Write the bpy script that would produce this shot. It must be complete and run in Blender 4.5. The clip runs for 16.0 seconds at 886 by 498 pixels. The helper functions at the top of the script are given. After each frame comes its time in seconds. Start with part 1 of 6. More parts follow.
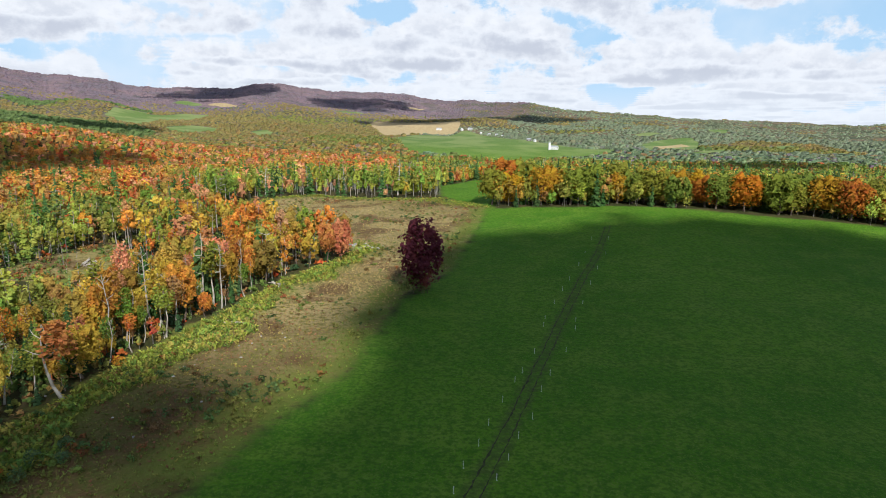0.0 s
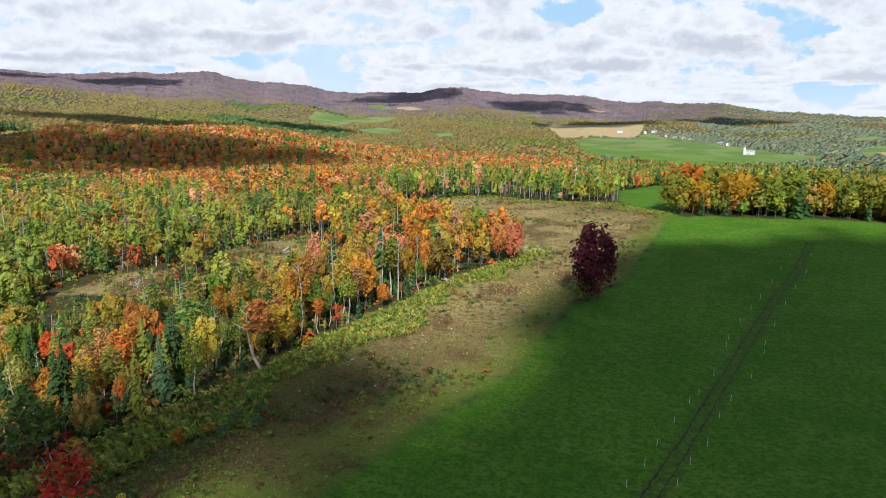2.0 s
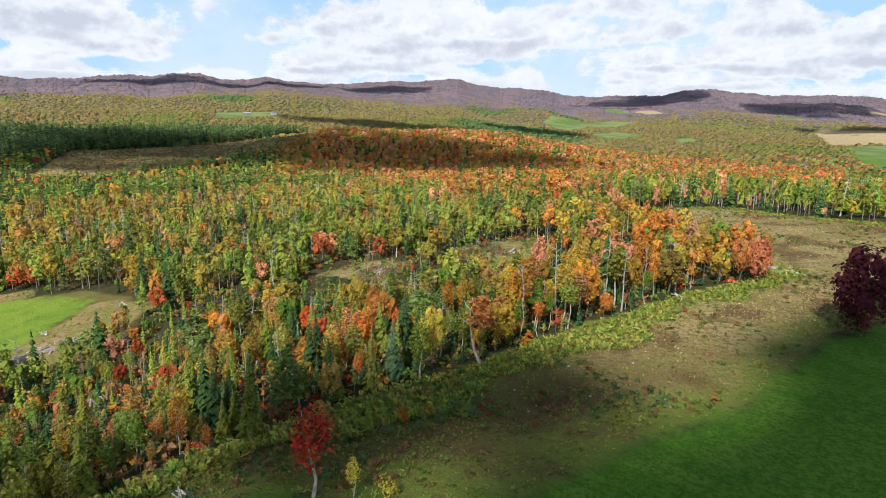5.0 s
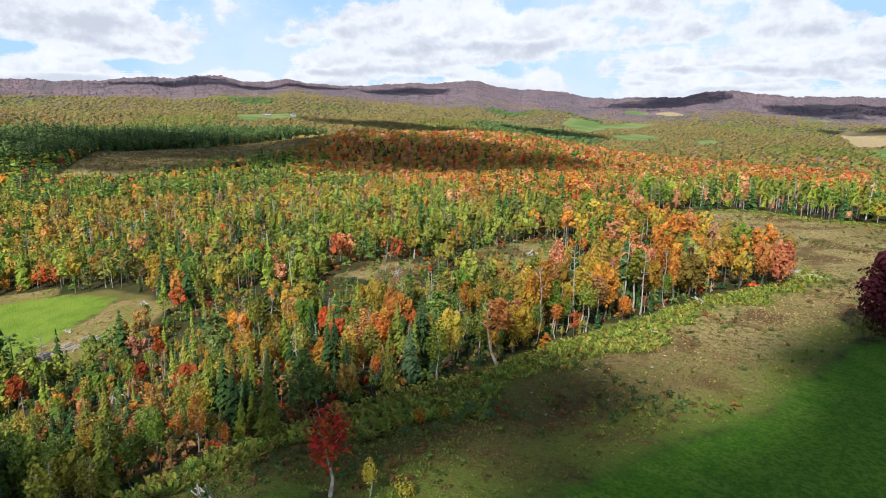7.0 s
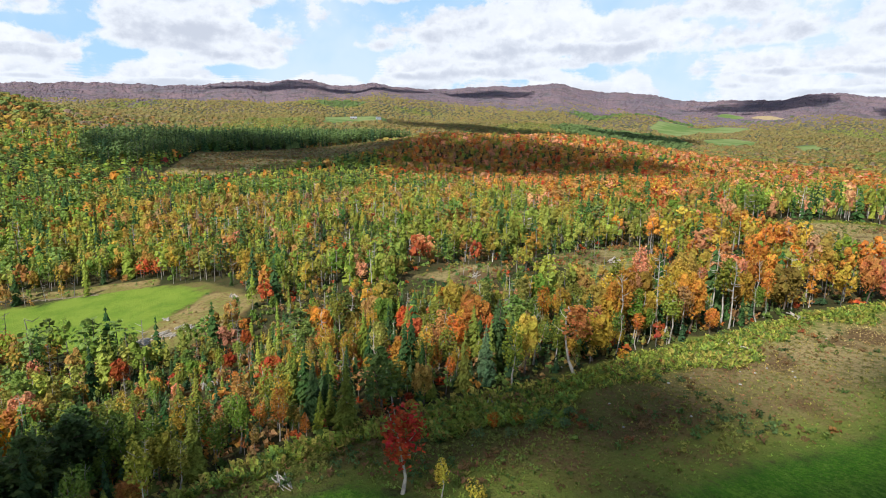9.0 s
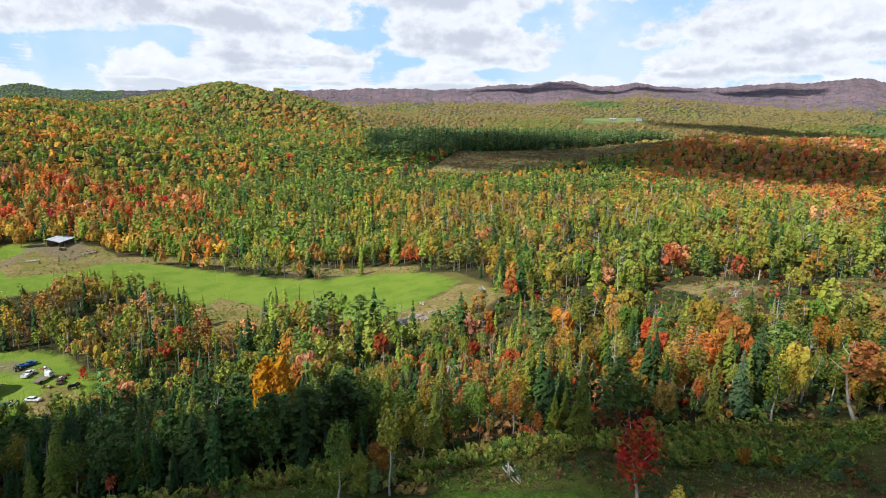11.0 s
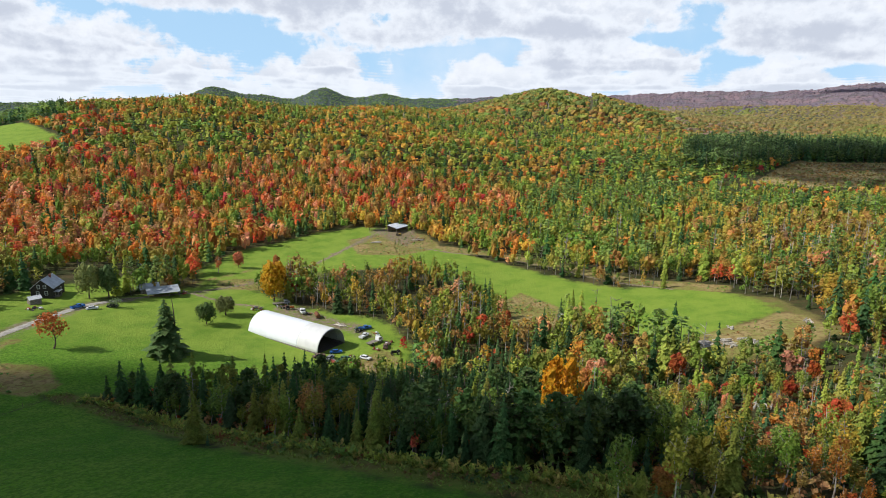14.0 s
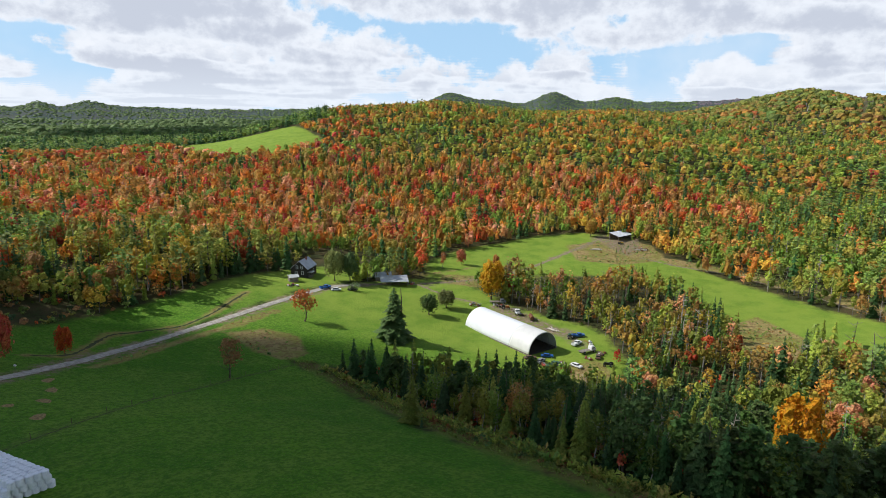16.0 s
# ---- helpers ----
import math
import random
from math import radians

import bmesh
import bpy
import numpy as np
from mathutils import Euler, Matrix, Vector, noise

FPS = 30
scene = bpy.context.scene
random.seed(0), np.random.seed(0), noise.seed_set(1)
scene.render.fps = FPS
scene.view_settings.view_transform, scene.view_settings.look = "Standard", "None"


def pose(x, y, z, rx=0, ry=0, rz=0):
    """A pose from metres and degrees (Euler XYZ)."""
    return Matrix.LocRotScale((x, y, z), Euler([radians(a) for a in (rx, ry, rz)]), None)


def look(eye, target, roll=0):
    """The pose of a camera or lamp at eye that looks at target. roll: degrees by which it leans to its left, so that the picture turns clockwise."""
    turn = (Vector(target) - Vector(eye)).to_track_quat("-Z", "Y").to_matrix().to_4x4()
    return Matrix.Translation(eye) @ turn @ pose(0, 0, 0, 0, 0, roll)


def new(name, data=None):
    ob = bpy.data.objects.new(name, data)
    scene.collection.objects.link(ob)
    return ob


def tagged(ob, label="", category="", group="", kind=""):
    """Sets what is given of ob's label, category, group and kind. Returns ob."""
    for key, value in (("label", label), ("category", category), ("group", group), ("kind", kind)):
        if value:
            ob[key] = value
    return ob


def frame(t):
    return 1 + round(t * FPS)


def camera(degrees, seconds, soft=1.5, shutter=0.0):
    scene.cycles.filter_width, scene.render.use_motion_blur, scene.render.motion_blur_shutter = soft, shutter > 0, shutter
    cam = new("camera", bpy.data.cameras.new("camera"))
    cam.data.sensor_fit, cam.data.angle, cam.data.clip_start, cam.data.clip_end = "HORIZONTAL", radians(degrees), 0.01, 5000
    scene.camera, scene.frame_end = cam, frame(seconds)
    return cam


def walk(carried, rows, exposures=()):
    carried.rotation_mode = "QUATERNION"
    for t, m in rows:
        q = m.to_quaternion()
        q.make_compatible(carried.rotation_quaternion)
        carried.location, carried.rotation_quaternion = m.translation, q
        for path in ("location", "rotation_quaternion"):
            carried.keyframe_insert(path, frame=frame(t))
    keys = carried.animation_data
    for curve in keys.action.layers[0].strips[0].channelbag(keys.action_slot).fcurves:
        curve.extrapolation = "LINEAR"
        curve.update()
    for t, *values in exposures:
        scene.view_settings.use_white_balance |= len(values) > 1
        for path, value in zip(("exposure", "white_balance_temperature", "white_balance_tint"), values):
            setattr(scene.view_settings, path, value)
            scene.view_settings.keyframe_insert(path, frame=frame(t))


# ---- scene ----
cam = camera(71.28, 16.0, soft=0.95)
PATH = [
    (0.0, pose(0, 0, 46, 78.30, -0.93, -0.19)),
    (0.5, pose(0, 0, 46, 78.30, -0.89, 2.82)),
    (1.0, pose(0, 0, 46, 78.30, -0.84, 6.66)),
    (1.5, pose(0, 0, 46, 78.26, -0.93, 12.00)),
    (2.0, pose(0, 0, 46, 78.27, -0.86, 15.90)),
    (2.5, pose(0, 0, 46, 78.27, -0.90, 19.26)),
    (3.0, pose(0, 0, 46, 78.28, -0.84, 22.57)),
    (3.5, pose(0, 0, 46, 78.27, -0.86, 27.04)),
    (4.0, pose(0, 0, 46, 78.23, -0.84, 31.92)),
    (4.5, pose(0, 0, 46, 78.24, -0.85, 35.43)),
    (7.0, pose(0, 0, 46, 78.47, -0.87, 38.65)),
    (7.5, pose(0, 0, 46, 78.56, -0.88, 38.80)),
    (8.0, pose(0, 0, 46, 78.60, -0.93, 39.02)),
    (10.5, pose(0, 0, 46, 78.34, -1.10, 64.33)),
    (11.0, pose(0, 0, 46, 78.29, -1.13, 69.22)),
    (11.5, pose(0, 0, 46, 78.20, -1.17, 76.57)),
    (12.0, pose(0, 0, 46, 78.13, -1.16, 82.17)),
    (12.5, pose(0, 0, 46, 78.14, -1.19, 85.63)),
    (13.0, pose(0, 0, 46, 78.20, -1.18, 87.43)),
    (13.5, pose(0, 0, 46, 78.20, -1.12, 91.26)),
    (14.0, pose(0, 0, 46, 78.16, -1.17, 97.25)),
    (14.5, pose(0, 0, 46, 78.12, -1.08, 103.34)),
    (15.0, pose(0, 0, 46, 78.07, -1.03, 110.61)),
    (15.5, pose(0, 0, 46, 78.10, -1.04, 115.03)),
    (16.0, pose(0, 0, 46, 78.12, -1.14, 117.76)),
]
EXPOSURES = ((0.0, 0.02, 6150, 10), (4.5, 0.08, 6150, 10), (11.0, 0.1, 6150, 10), (16.0, 0.0, 6150, 10))
walk(cam, PATH, EXPOSURES)


# ---- sky, sun ----
SUN_BEARING, SUN_HEIGHT = 194.0, 40.0
sun_way = Vector((-math.sin(radians(SUN_BEARING)) * math.cos(radians(SUN_HEIGHT)), math.cos(radians(SUN_BEARING)) * math.cos(radians(SUN_HEIGHT)), math.sin(radians(SUN_HEIGHT))))


def node(tree, kind, at=(), **values):
    """A node of that kind; values go to its properties, or with a leading underscore to its inputs by name."""
    n = tree.nodes.new(kind)
    for key, value in values.items():
        if key == "operation":
            n.operation = value
        elif key == "blend_type":
            n.blend_type = value
        elif key == "data_type":
            n.data_type = value
        elif key == "attribute_name":
            n.attribute_name = value
        elif key == "interpolation":
            n.interpolation_type = value
        elif key == "feature":
            n.feature = value
    for slot, value in at:
        if isinstance(value, bpy.types.NodeSocket):
            tree.links.new(value, n.inputs[slot])
        else:
            n.inputs[slot].default_value = value
    return n


def maths(tree, op, a, b=0.0, c=0.0):
    return node(tree, "ShaderNodeMath", ((0, a), (1, b), (2, c)), operation=op).outputs[0]


def ramp(tree, v, lo, hi, a=0.0, b=1.0, kind="SMOOTHSTEP"):
    return node(tree, "ShaderNodeMapRange", ((0, v), (1, lo), (2, hi), (3, a), (4, b)), interpolation=kind).outputs[0]


def fbm(tree, vec, scale, detail=4.0, rough=0.55, lump=0.0):
    return node(tree, "ShaderNodeTexNoise", (("Vector", vec), ("Scale", scale), ("Detail", detail), ("Roughness", rough), ("Distortion", lump))).outputs[0]


def mix(tree, f, a, b, blend="MIX"):
    n = node(tree, "ShaderNodeMix", data_type="RGBA", blend_type=blend)
    for slot, value in ((0, f), (6, a), (7, b)):
        if isinstance(value, bpy.types.NodeSocket):
            tree.links.new(value, n.inputs[slot])
        elif slot == 0:
            n.inputs[slot].default_value = value
        else:
            n.inputs[slot].default_value = (*value[:3], 1.0)
    return n.outputs[2]


def make_world():
    world = bpy.data.worlds.new("sky")
    world.use_nodes = True
    t = world.node_tree
    t.nodes.clear()
    sky = t.nodes.new("ShaderNodeTexSky")
    sky.sky_type = "NISHITA"
    sky.sun_disc = False
    sky.sun_elevation, sky.sun_rotation = radians(SUN_HEIGHT), radians(-SUN_BEARING)
    sky.altitude, sky.air_density, sky.dust_density, sky.ozone_density = 300, 1.0, 0.6, 1.5
    way = t.nodes.new("ShaderNodeTexCoord").outputs["Generated"]
    xyz = node(t, "ShaderNodeSeparateXYZ", ((0, way),))
    x, y, z = xyz.outputs[0], xyz.outputs[1], xyz.outputs[2]
    # heaped fair-weather clouds on one level: flat grey bases and, above them, white lit tops that shrink with height
    away = maths(t, "DIVIDE", 1.0, maths(t, "ADD", maths(t, "MAXIMUM", z, 0.0), 0.05))
    tall_way = node(t, "ShaderNodeCombineXYZ", ((0, x), (1, y), (2, maths(t, "MULTIPLY", z, 1.35)))).outputs[0]
    billow = fbm(t, tall_way, 11.0, 7.0, 0.6)
    curl = fbm(t, tall_way, 30.0, 4.0, 0.6)
    ragged = maths(t, "ADD", maths(t, "MULTIPLY", maths(t, "SUBTRACT", billow, 0.5), 0.5), ramp(t, z, 0.0, 0.08, 0.035, 0.0))
    colour = mix(t, maths(t, "MULTIPLY", ramp(t, z, 0.0, 0.2, 0.95, 0.8), ramp(t, z, 0.2, 0.45, 1.0, 0.0)), sky.outputs[0], (4.4, 6.9, 9.3))
    # a thin veil of ice cloud
    colour = mix(t, ramp(t, fbm(t, way, 3.0, 5.0, 0.6), 0.42, 0.7, 0.05, 0.6), colour, (8.2, 8.8, 9.4))
    for k in range(14, -1, -1):
        reach = maths(t, "MULTIPLY", away, 1.0 + 0.04 * k)
        v = node(t, "ShaderNodeCombineXYZ", ((0, maths(t, "MULTIPLY", x, reach)), (1, maths(t, "MULTIPLY", y, reach)), (2, 2.3))).outputs[0]
        density = maths(t, "ADD", fbm(t, v, 0.50, 2.0, 0.5), ragged)
        least = 0.468 + 0.005 * k + 0.0007 * k * k
        cover = ramp(t, density, least, least + 0.07)
        if k == 0:
            lit = mix(t, ramp(t, maths(t, "ADD", density, maths(t, "MULTIPLY", maths(t, "SUBTRACT", curl, 0.5), 0.3)), least + 0.02, least + 0.2), (8.9, 9.1, 9.4), (6.1, 6.4, 7.1))
        else:
            high = min(1.0, 0.2 + k / 8.0)
            lit = mix(t, ramp(t, curl, 0.35, 0.66), (6.4 + 2.1 * high, 6.7 + 2.0 * high, 7.4 + 1.6 * high), (9.2, 9.3, 9.5))
        colour = mix(t, cover, colour, lit)
    # the air whitens towards the horizon; overhead one looks at the dull undersides
    colour = mix(t, ramp(t, z, 0.0, 0.085, 0.6, 0.0), colour, (8.5, 9.0, 9.5))
    colour = mix(t, ramp(t, z, 0.22, 0.5), colour, mix(t, 0.5, sky.outputs[0], (2.5, 2.9, 3.6)))
    back = node(t, "ShaderNodeBackground", ((0, colour), (1, 0.1)))
    out = t.nodes.new("ShaderNodeOutputWorld")
    t.links.new(back.outputs[0], out.inputs[0])
    scene.world = world


make_world()
sun = new("sun", bpy.data.lights.new("sun", "SUN"))
sun.data.energy, sun.data.angle, sun.data.color = 5.0, radians(0.53), (1.0, 0.95, 0.86)
sun.matrix_world = look(sun_way * 900, (0, 0, 0))


# ---- shape of the land ----
EYE_HEIGHT = 46.0


def smooth(a, b, v):
    u = np.clip((v - a) / (b - a), 0.0, 1.0)
    return u * u * (3 - 2 * u)


def bump(az, r, a0, r0, wa, wr):
    return np.exp(-((az - a0) / wa) ** 2 - ((r - r0) / wr) ** 2)


# far skyline: a few broad steps and the rounded summits that stand on them (bearing, rise in degrees, breadth)
SKY_BEARING = (-45, -30, -22, -11, -7, 0, 6, 20, 25.5, 28.5, 46, 60, 67, 77, 88, 99, 112, 119, 124, 131, 180)
SKY_RISE = (0.2, 0.25, 0.6, 1.05, 1.75, 1.95, 2.4, 2.5, 2.45, 3.15, 3.25, 3.25, 2.9, 2.65, 2.25, 1.95, 1.7, 1.45, 0.7, 0.5, 0.35)
SUMMITS = ((-19, 0.2, 2.0), (-2.5, 0.15, 1.5), (4, 0.25, 2.0), (14.9, 0.45, 2.2), (36.5, 0.5, 2.5), (42, 0.25, 2.0), (52.4, 0.35, 1.6), (58.3, 0.45, 2.4), (64.5, 0.2, 2.0),
           (102.6, 0.45, 1.2), (108, 0.85, 1.4), (113.3, 0.3, 1.3), (117, 0.85, 1.8), (146.9, 0.4, 1.1), (150.3, 0.4, 0.9))


def terrain(x, y):
    """Height of the land at x, y (arrays)."""
    x, y = np.asarray(x, float), np.asarray(y, float)
    r = np.hypot(x, y) + 1e-6
    az = np.degrees(np.arctan2(-x, y))
    az = np.where(az < -120, az + 360, az)
    # the valley to the north and the long climb to the far ridge
    north = 1 - smooth(30, 75, az)
    z = -22 * north * smooth(380, 900, r)
    rise = np.interp(az, SKY_BEARING, SKY_RISE)
    for a0, d, w in SUMMITS:
        rise = rise + d * np.exp(-((az - a0) / w) ** 2)
    rise = rise + 0.035 * np.sin(az * 2.3 + 1) + 0.025 * np.sin(az * 5.9) + 0.015 * np.sin(az * 12.7 + 2)
    crest = EYE_HEIGHT - 8 + 4300 * np.tan(np.radians(rise))
    u = np.clip((r - 1000) / 3300, 0, 1.15)
    plain_rise = 0.42 + 0.34 * smooth(26, 42, az)
    shape = np.where(u < 1, plain_rise * u + (1 - plain_rise) * smooth(0.42, 1.03, u), 1 - 2.5 * (u - 1) ** 2)
    z = z * (1 - smooth(0, 1, u)) + crest * shape * np.where(az > 84, 0.35 + 0.65 * smooth(0.45, 1, u), 1)
    # swell of the mown meadow, brow under the maple row
    z = z + 7 * bump(az, r, -20, 330, 28, 120)
    # near hills to the west and south-west
    z = z + 92 * bump(az, r, 87.5, 1500, 11, 430) + 19 * bump(az, r, 87.8, 1500, 3.6, 380) + 13 * bump(az, r, 117.5, 1000, 5, 300)
    z = z + 56 * np.exp(-((r - 1050) / 400) ** 2) * smooth(88, 104, az) * (1 - smooth(125, 139, az))
    # the wooded brow before the valley
    z = z + 40 * np.exp(-((r - 1050) / 230) ** 2) * smooth(12, 37, az) * (1 - smooth(44, 58, az))
    for a0, r0, wa, wr, h in ((13, 2750, 5, 300, 34), (-3, 2500, 5, 280, 30), (-15, 2800, 6, 350, 30), (-25, 2500, 5, 300, 26), (29, 2650, 4, 260, 30), (50, 2700, 6, 300, 26), (38, 2400, 4, 250, 18), (-9, 3500, 4, 400, 40)):
        z = z + h * bump(az, r, a0, r0, wa, wr)
    z = z + 12 * bump(az, r, 135, 760, 9, 160)
    z = z - 5 * bump(az, r, 148, 200, 12, 60)
    # the slope west of the meadow drops to the farm and the young wood
    z = z - 34 * smooth(28, 95, az) * (1 - 0.8 * smooth(108, 172, az)) * smooth(40, 190, r) * (1 - smooth(330, 900, r))
    # rolling ground
    z = z + smooth(150, 900, r) * (5 * np.sin(x / 170 + 1.3) * np.sin(y / 210 + 0.4) + 2.5 * np.sin(x / 67 + y / 90))
    z = z + smooth(1500, 2400, r) * (13 * np.sin(x / 260 + 2 * np.sin(y / 400)) * np.sin(y / 310 + 1))
    z = z + 0.35 * np.sin(x / 13 + 2) * np.sin(y / 17) * smooth(20, 90, r)
    return z

# ---- materials ----
def material(name, rough=0.8):
    m = bpy.data.materials.new(name)
    m.use_nodes = True
    t = m.node_tree
    shader = t.nodes["Principled BSDF"]
    shader.inputs["Roughness"].default_value = rough
    shader.inputs["Specular IOR Level"].default_value = 0.25
    return m, t, shader


def place(t):
    return t.nodes.new("ShaderNodeNewGeometry").outputs["Position"]


def relief(t, shader, height, strength=0.5, distance=0.2):
    b = node(t, "ShaderNodeBump", (("Strength", strength), ("Distance", distance), ("Height", height)))
    t.links.new(b.outputs[0], shader.inputs["Normal"])


def paint(t, shader, colour):
    if isinstance(colour, bpy.types.NodeSocket):
        t.links.new(colour, shader.inputs["Base Color"])
    else:
        shader.inputs["Base Color"].default_value = (*colour, 1)


def plain(name, colour, rough=0.7, metal=0.0, vary=0.25, scale=2.0, bump=0.15, grain=0.5):
    """A surface of one paint or stuff, with blotches and grain."""
    m, t, s = material(name, rough)
    p = place(t)
    a, b = fbm(t, p, scale, 4.0), fbm(t, p, scale * 9, 3.0)
    dark = tuple(c * (1 - vary) for c in colour)
    light = tuple(min(1.0, c * (1 + vary)) for c in colour)
    c = mix(t, ramp(t, a, 0.3, 0.7), dark, light)
    c = mix(t, ramp(t, b, 0.35, 0.75, 0.0, grain), c, tuple(v * 0.7 for v in colour))
    paint(t, s, c)
    s.inputs["Metallic"].default_value = metal
    relief(t, s, b, bump, 0.05)
    return m


def leaf_material(name, own, low=0.68, high=1.28, holes=0.0, gaps=0.465, mottle=0.0):
    """Foliage; own: takes the colour of its object, or else of each tree in a joined wood."""
    m, t, s = material(name, 0.65)
    if own:
        info = t.nodes.new("ShaderNodeObjectInfo")
        tint = info.outputs["Color"]
    else:
        tint = node(t, "ShaderNodeAttribute", attribute_name="tint").outputs["Color"]
    geo = t.nodes.new("ShaderNodeNewGeometry")
    one = geo.outputs["Random Per Island"]
    blotch = fbm(t, geo.outputs["Position"], 0.55, 3.0)
    hsv = node(t, "ShaderNodeHueSaturation", (("Hue", ramp(t, blotch, 0.3, 0.7, 0.478, 0.522, "LINEAR")), ("Saturation", 1.06), ("Value", ramp(t, one, 0, 1, low, high, "LINEAR")), ("Color", tint)))
    if mottle:
        # sprays of leaves within a clump
        spray = fbm(t, geo.outputs["Position"], mottle, 3.0, 0.6)
        value = maths(t, "MULTIPLY", ramp(t, one, 0, 1, low, high, "LINEAR"), ramp(t, spray, 0.34, 0.66, 0.7, 1.3, "LINEAR"))
        t.links.new(value, hsv.inputs["Value"])
        relief(t, s, spray, 1.0, 1.4 / mottle)
    t.links.new(hsv.outputs[0], s.inputs["Base Color"])
    s.inputs["Specular IOR Level"].default_value = 0.15
    through_leaf = node(t, "ShaderNodeBsdfTranslucent", ((0, hsv.outputs[0]),))
    both = node(t, "ShaderNodeMixShader", ((0, 0.24), (1, s.outputs[0]), (2, through_leaf.outputs[0])))
    if holes:
        # the gaps between the leaves of a clump
        gap = ramp(t, fbm(t, geo.outputs["Position"], holes, 2.0, 0.6), gaps - 0.01, gaps + 0.01)
        none = t.nodes.new("ShaderNodeBsdfTransparent")
        both = node(t, "ShaderNodeMixShader", ((0, gap), (1, none.outputs[0]), (2, both.outputs[0])))
    t.links.new(both.outputs[0], t.nodes["Material Output"].inputs[0])
    return m


def ground_material():
    m, t, s = material("land", 0.95)
    s.inputs["Specular IOR Level"].default_value = 0.1
    p = place(t)
    big, mid, fine, grain = fbm(t, p, 0.018, 4.0), fbm(t, p, 0.11, 5.0, 0.6), fbm(t, p, 0.7, 5.0, 0.65), fbm(t, p, 3.2, 3.0, 0.6)

    def edge(name, soft, wobble):
        d = node(t, "ShaderNodeAttribute", attribute_name=name).outputs["Fac"]
        w = maths(t, "ADD", maths(t, "MULTIPLY", maths(t, "SUBTRACT", mid, 0.5), wobble * 2), maths(t, "MULTIPLY", maths(t, "SUBTRACT", fine, 0.5), wobble))
        return ramp(t, maths(t, "ADD", d, w), -soft, soft)

    # woodland floor: litter, moss, dead fern
    floor = mix(t, ramp(t, mid, 0.35, 0.65), (0.045, 0.05, 0.018), (0.10, 0.075, 0.035))
    floor = mix(t, ramp(t, fine, 0.45, 0.7, 0.0, 0.8), floor, (0.06, 0.085, 0.022))
    # far off the canopy closes over the land
    crowns = node(t, "ShaderNodeTexVoronoi", (("Vector", p), ("Scale", 0.085), ("Randomness", 1.0)))
    canopy = mix(t, ramp(t, fbm(t, p, 0.005, 4.0), 0.40, 0.60), (0.22, 0.16, 0.10), (0.105, 0.125, 0.062))
    canopy = mix(t, ramp(t, fbm(t, p, 0.016, 5.0), 0.5, 0.62, 0.0, 0.75), canopy, (0.06, 0.085, 0.055))
    # the high ridges: leafless mauve, with the blue haze of distance put into it
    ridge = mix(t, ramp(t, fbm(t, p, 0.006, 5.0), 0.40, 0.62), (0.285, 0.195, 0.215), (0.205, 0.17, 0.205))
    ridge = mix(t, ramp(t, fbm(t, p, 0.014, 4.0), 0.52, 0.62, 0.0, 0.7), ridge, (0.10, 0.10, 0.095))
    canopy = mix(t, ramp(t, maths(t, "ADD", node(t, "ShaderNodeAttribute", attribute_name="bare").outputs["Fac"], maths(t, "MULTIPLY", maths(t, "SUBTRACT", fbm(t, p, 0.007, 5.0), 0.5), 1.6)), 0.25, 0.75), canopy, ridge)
    canopy = mix(t, node(t, "ShaderNodeAttribute", attribute_name="fir").outputs["Fac"], canopy, (0.05, 0.08, 0.085))
    canopy = mix(t, ramp(t, node(t, "ShaderNodeSeparateColor", ((0, crowns.outputs["Color"]),)).outputs[0], 0.0, 1.0, 0.0, 0.38, "LINEAR"), canopy, (0.09, 0.085, 0.06))
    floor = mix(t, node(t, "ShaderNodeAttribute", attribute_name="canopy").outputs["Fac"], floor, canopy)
    # rough dry grass, fern and bramble; the far half of the strip is paler grass, the near half russet fern
    north = ramp(t, node(t, "ShaderNodeSeparateXYZ", ((0, p),)).outputs[1], 80.0, 140.0)
    dry = mix(t, ramp(t, mid, 0.36, 0.62), (0.145, 0.088, 0.04), (0.135, 0.13, 0.034))
    dry = mix(t, maths(t, "MULTIPLY", ramp(t, big, 0.40, 0.56, 0.5, 1.0), north), dry, (0.45, 0.35, 0.16))
    dry = mix(t, ramp(t, fine, 0.46, 0.62, 0.0, 0.8), dry, (0.12, 0.14, 0.03))
    dry = mix(t, ramp(t, grain, 0.5, 0.66, 0.0, 0.55), dry, (0.13, 0.08, 0.035))
    dry = mix(t, ramp(t, fbm(t, p, 1.7, 3.0), 0.52, 0.66, 0.0, 0.35), dry, (0.28, 0.20, 0.085))
    # mown grass
    grass = mix(t, ramp(t, big, 0.36, 0.64), (0.064, 0.195, 0.010), (0.115, 0.262, 0.016))
    grass = mix(t, ramp(t, mid, 0.42, 0.64, 0.0, 0.5), grass, (0.180, 0.285, 0.034))
    grass = mix(t, ramp(t, fine, 0.44, 0.60, 0.0, 0.65), grass, (0.042, 0.135, 0.008))
    grass = mix(t, ramp(t, grain, 0.5, 0.62, 0.0, 0.6), grass, (0.19, 0.275, 0.045))
    grass = mix(t, ramp(t, fbm(t, p, 1.6, 3.0), 0.5, 0.6, 0.0, 0.6), grass, (0.04, 0.125, 0.010))
    # the farm's pastures: their sunlight is put into a paler, yellower grass than the meadow's
    grass = mix(t, maths(t, "MULTIPLY", node(t, "ShaderNodeAttribute", attribute_name="pasture").outputs["Fac"], ramp(t, mid, 0.3, 0.6, 0.45, 0.85)), grass, (0.27, 0.355, 0.05))
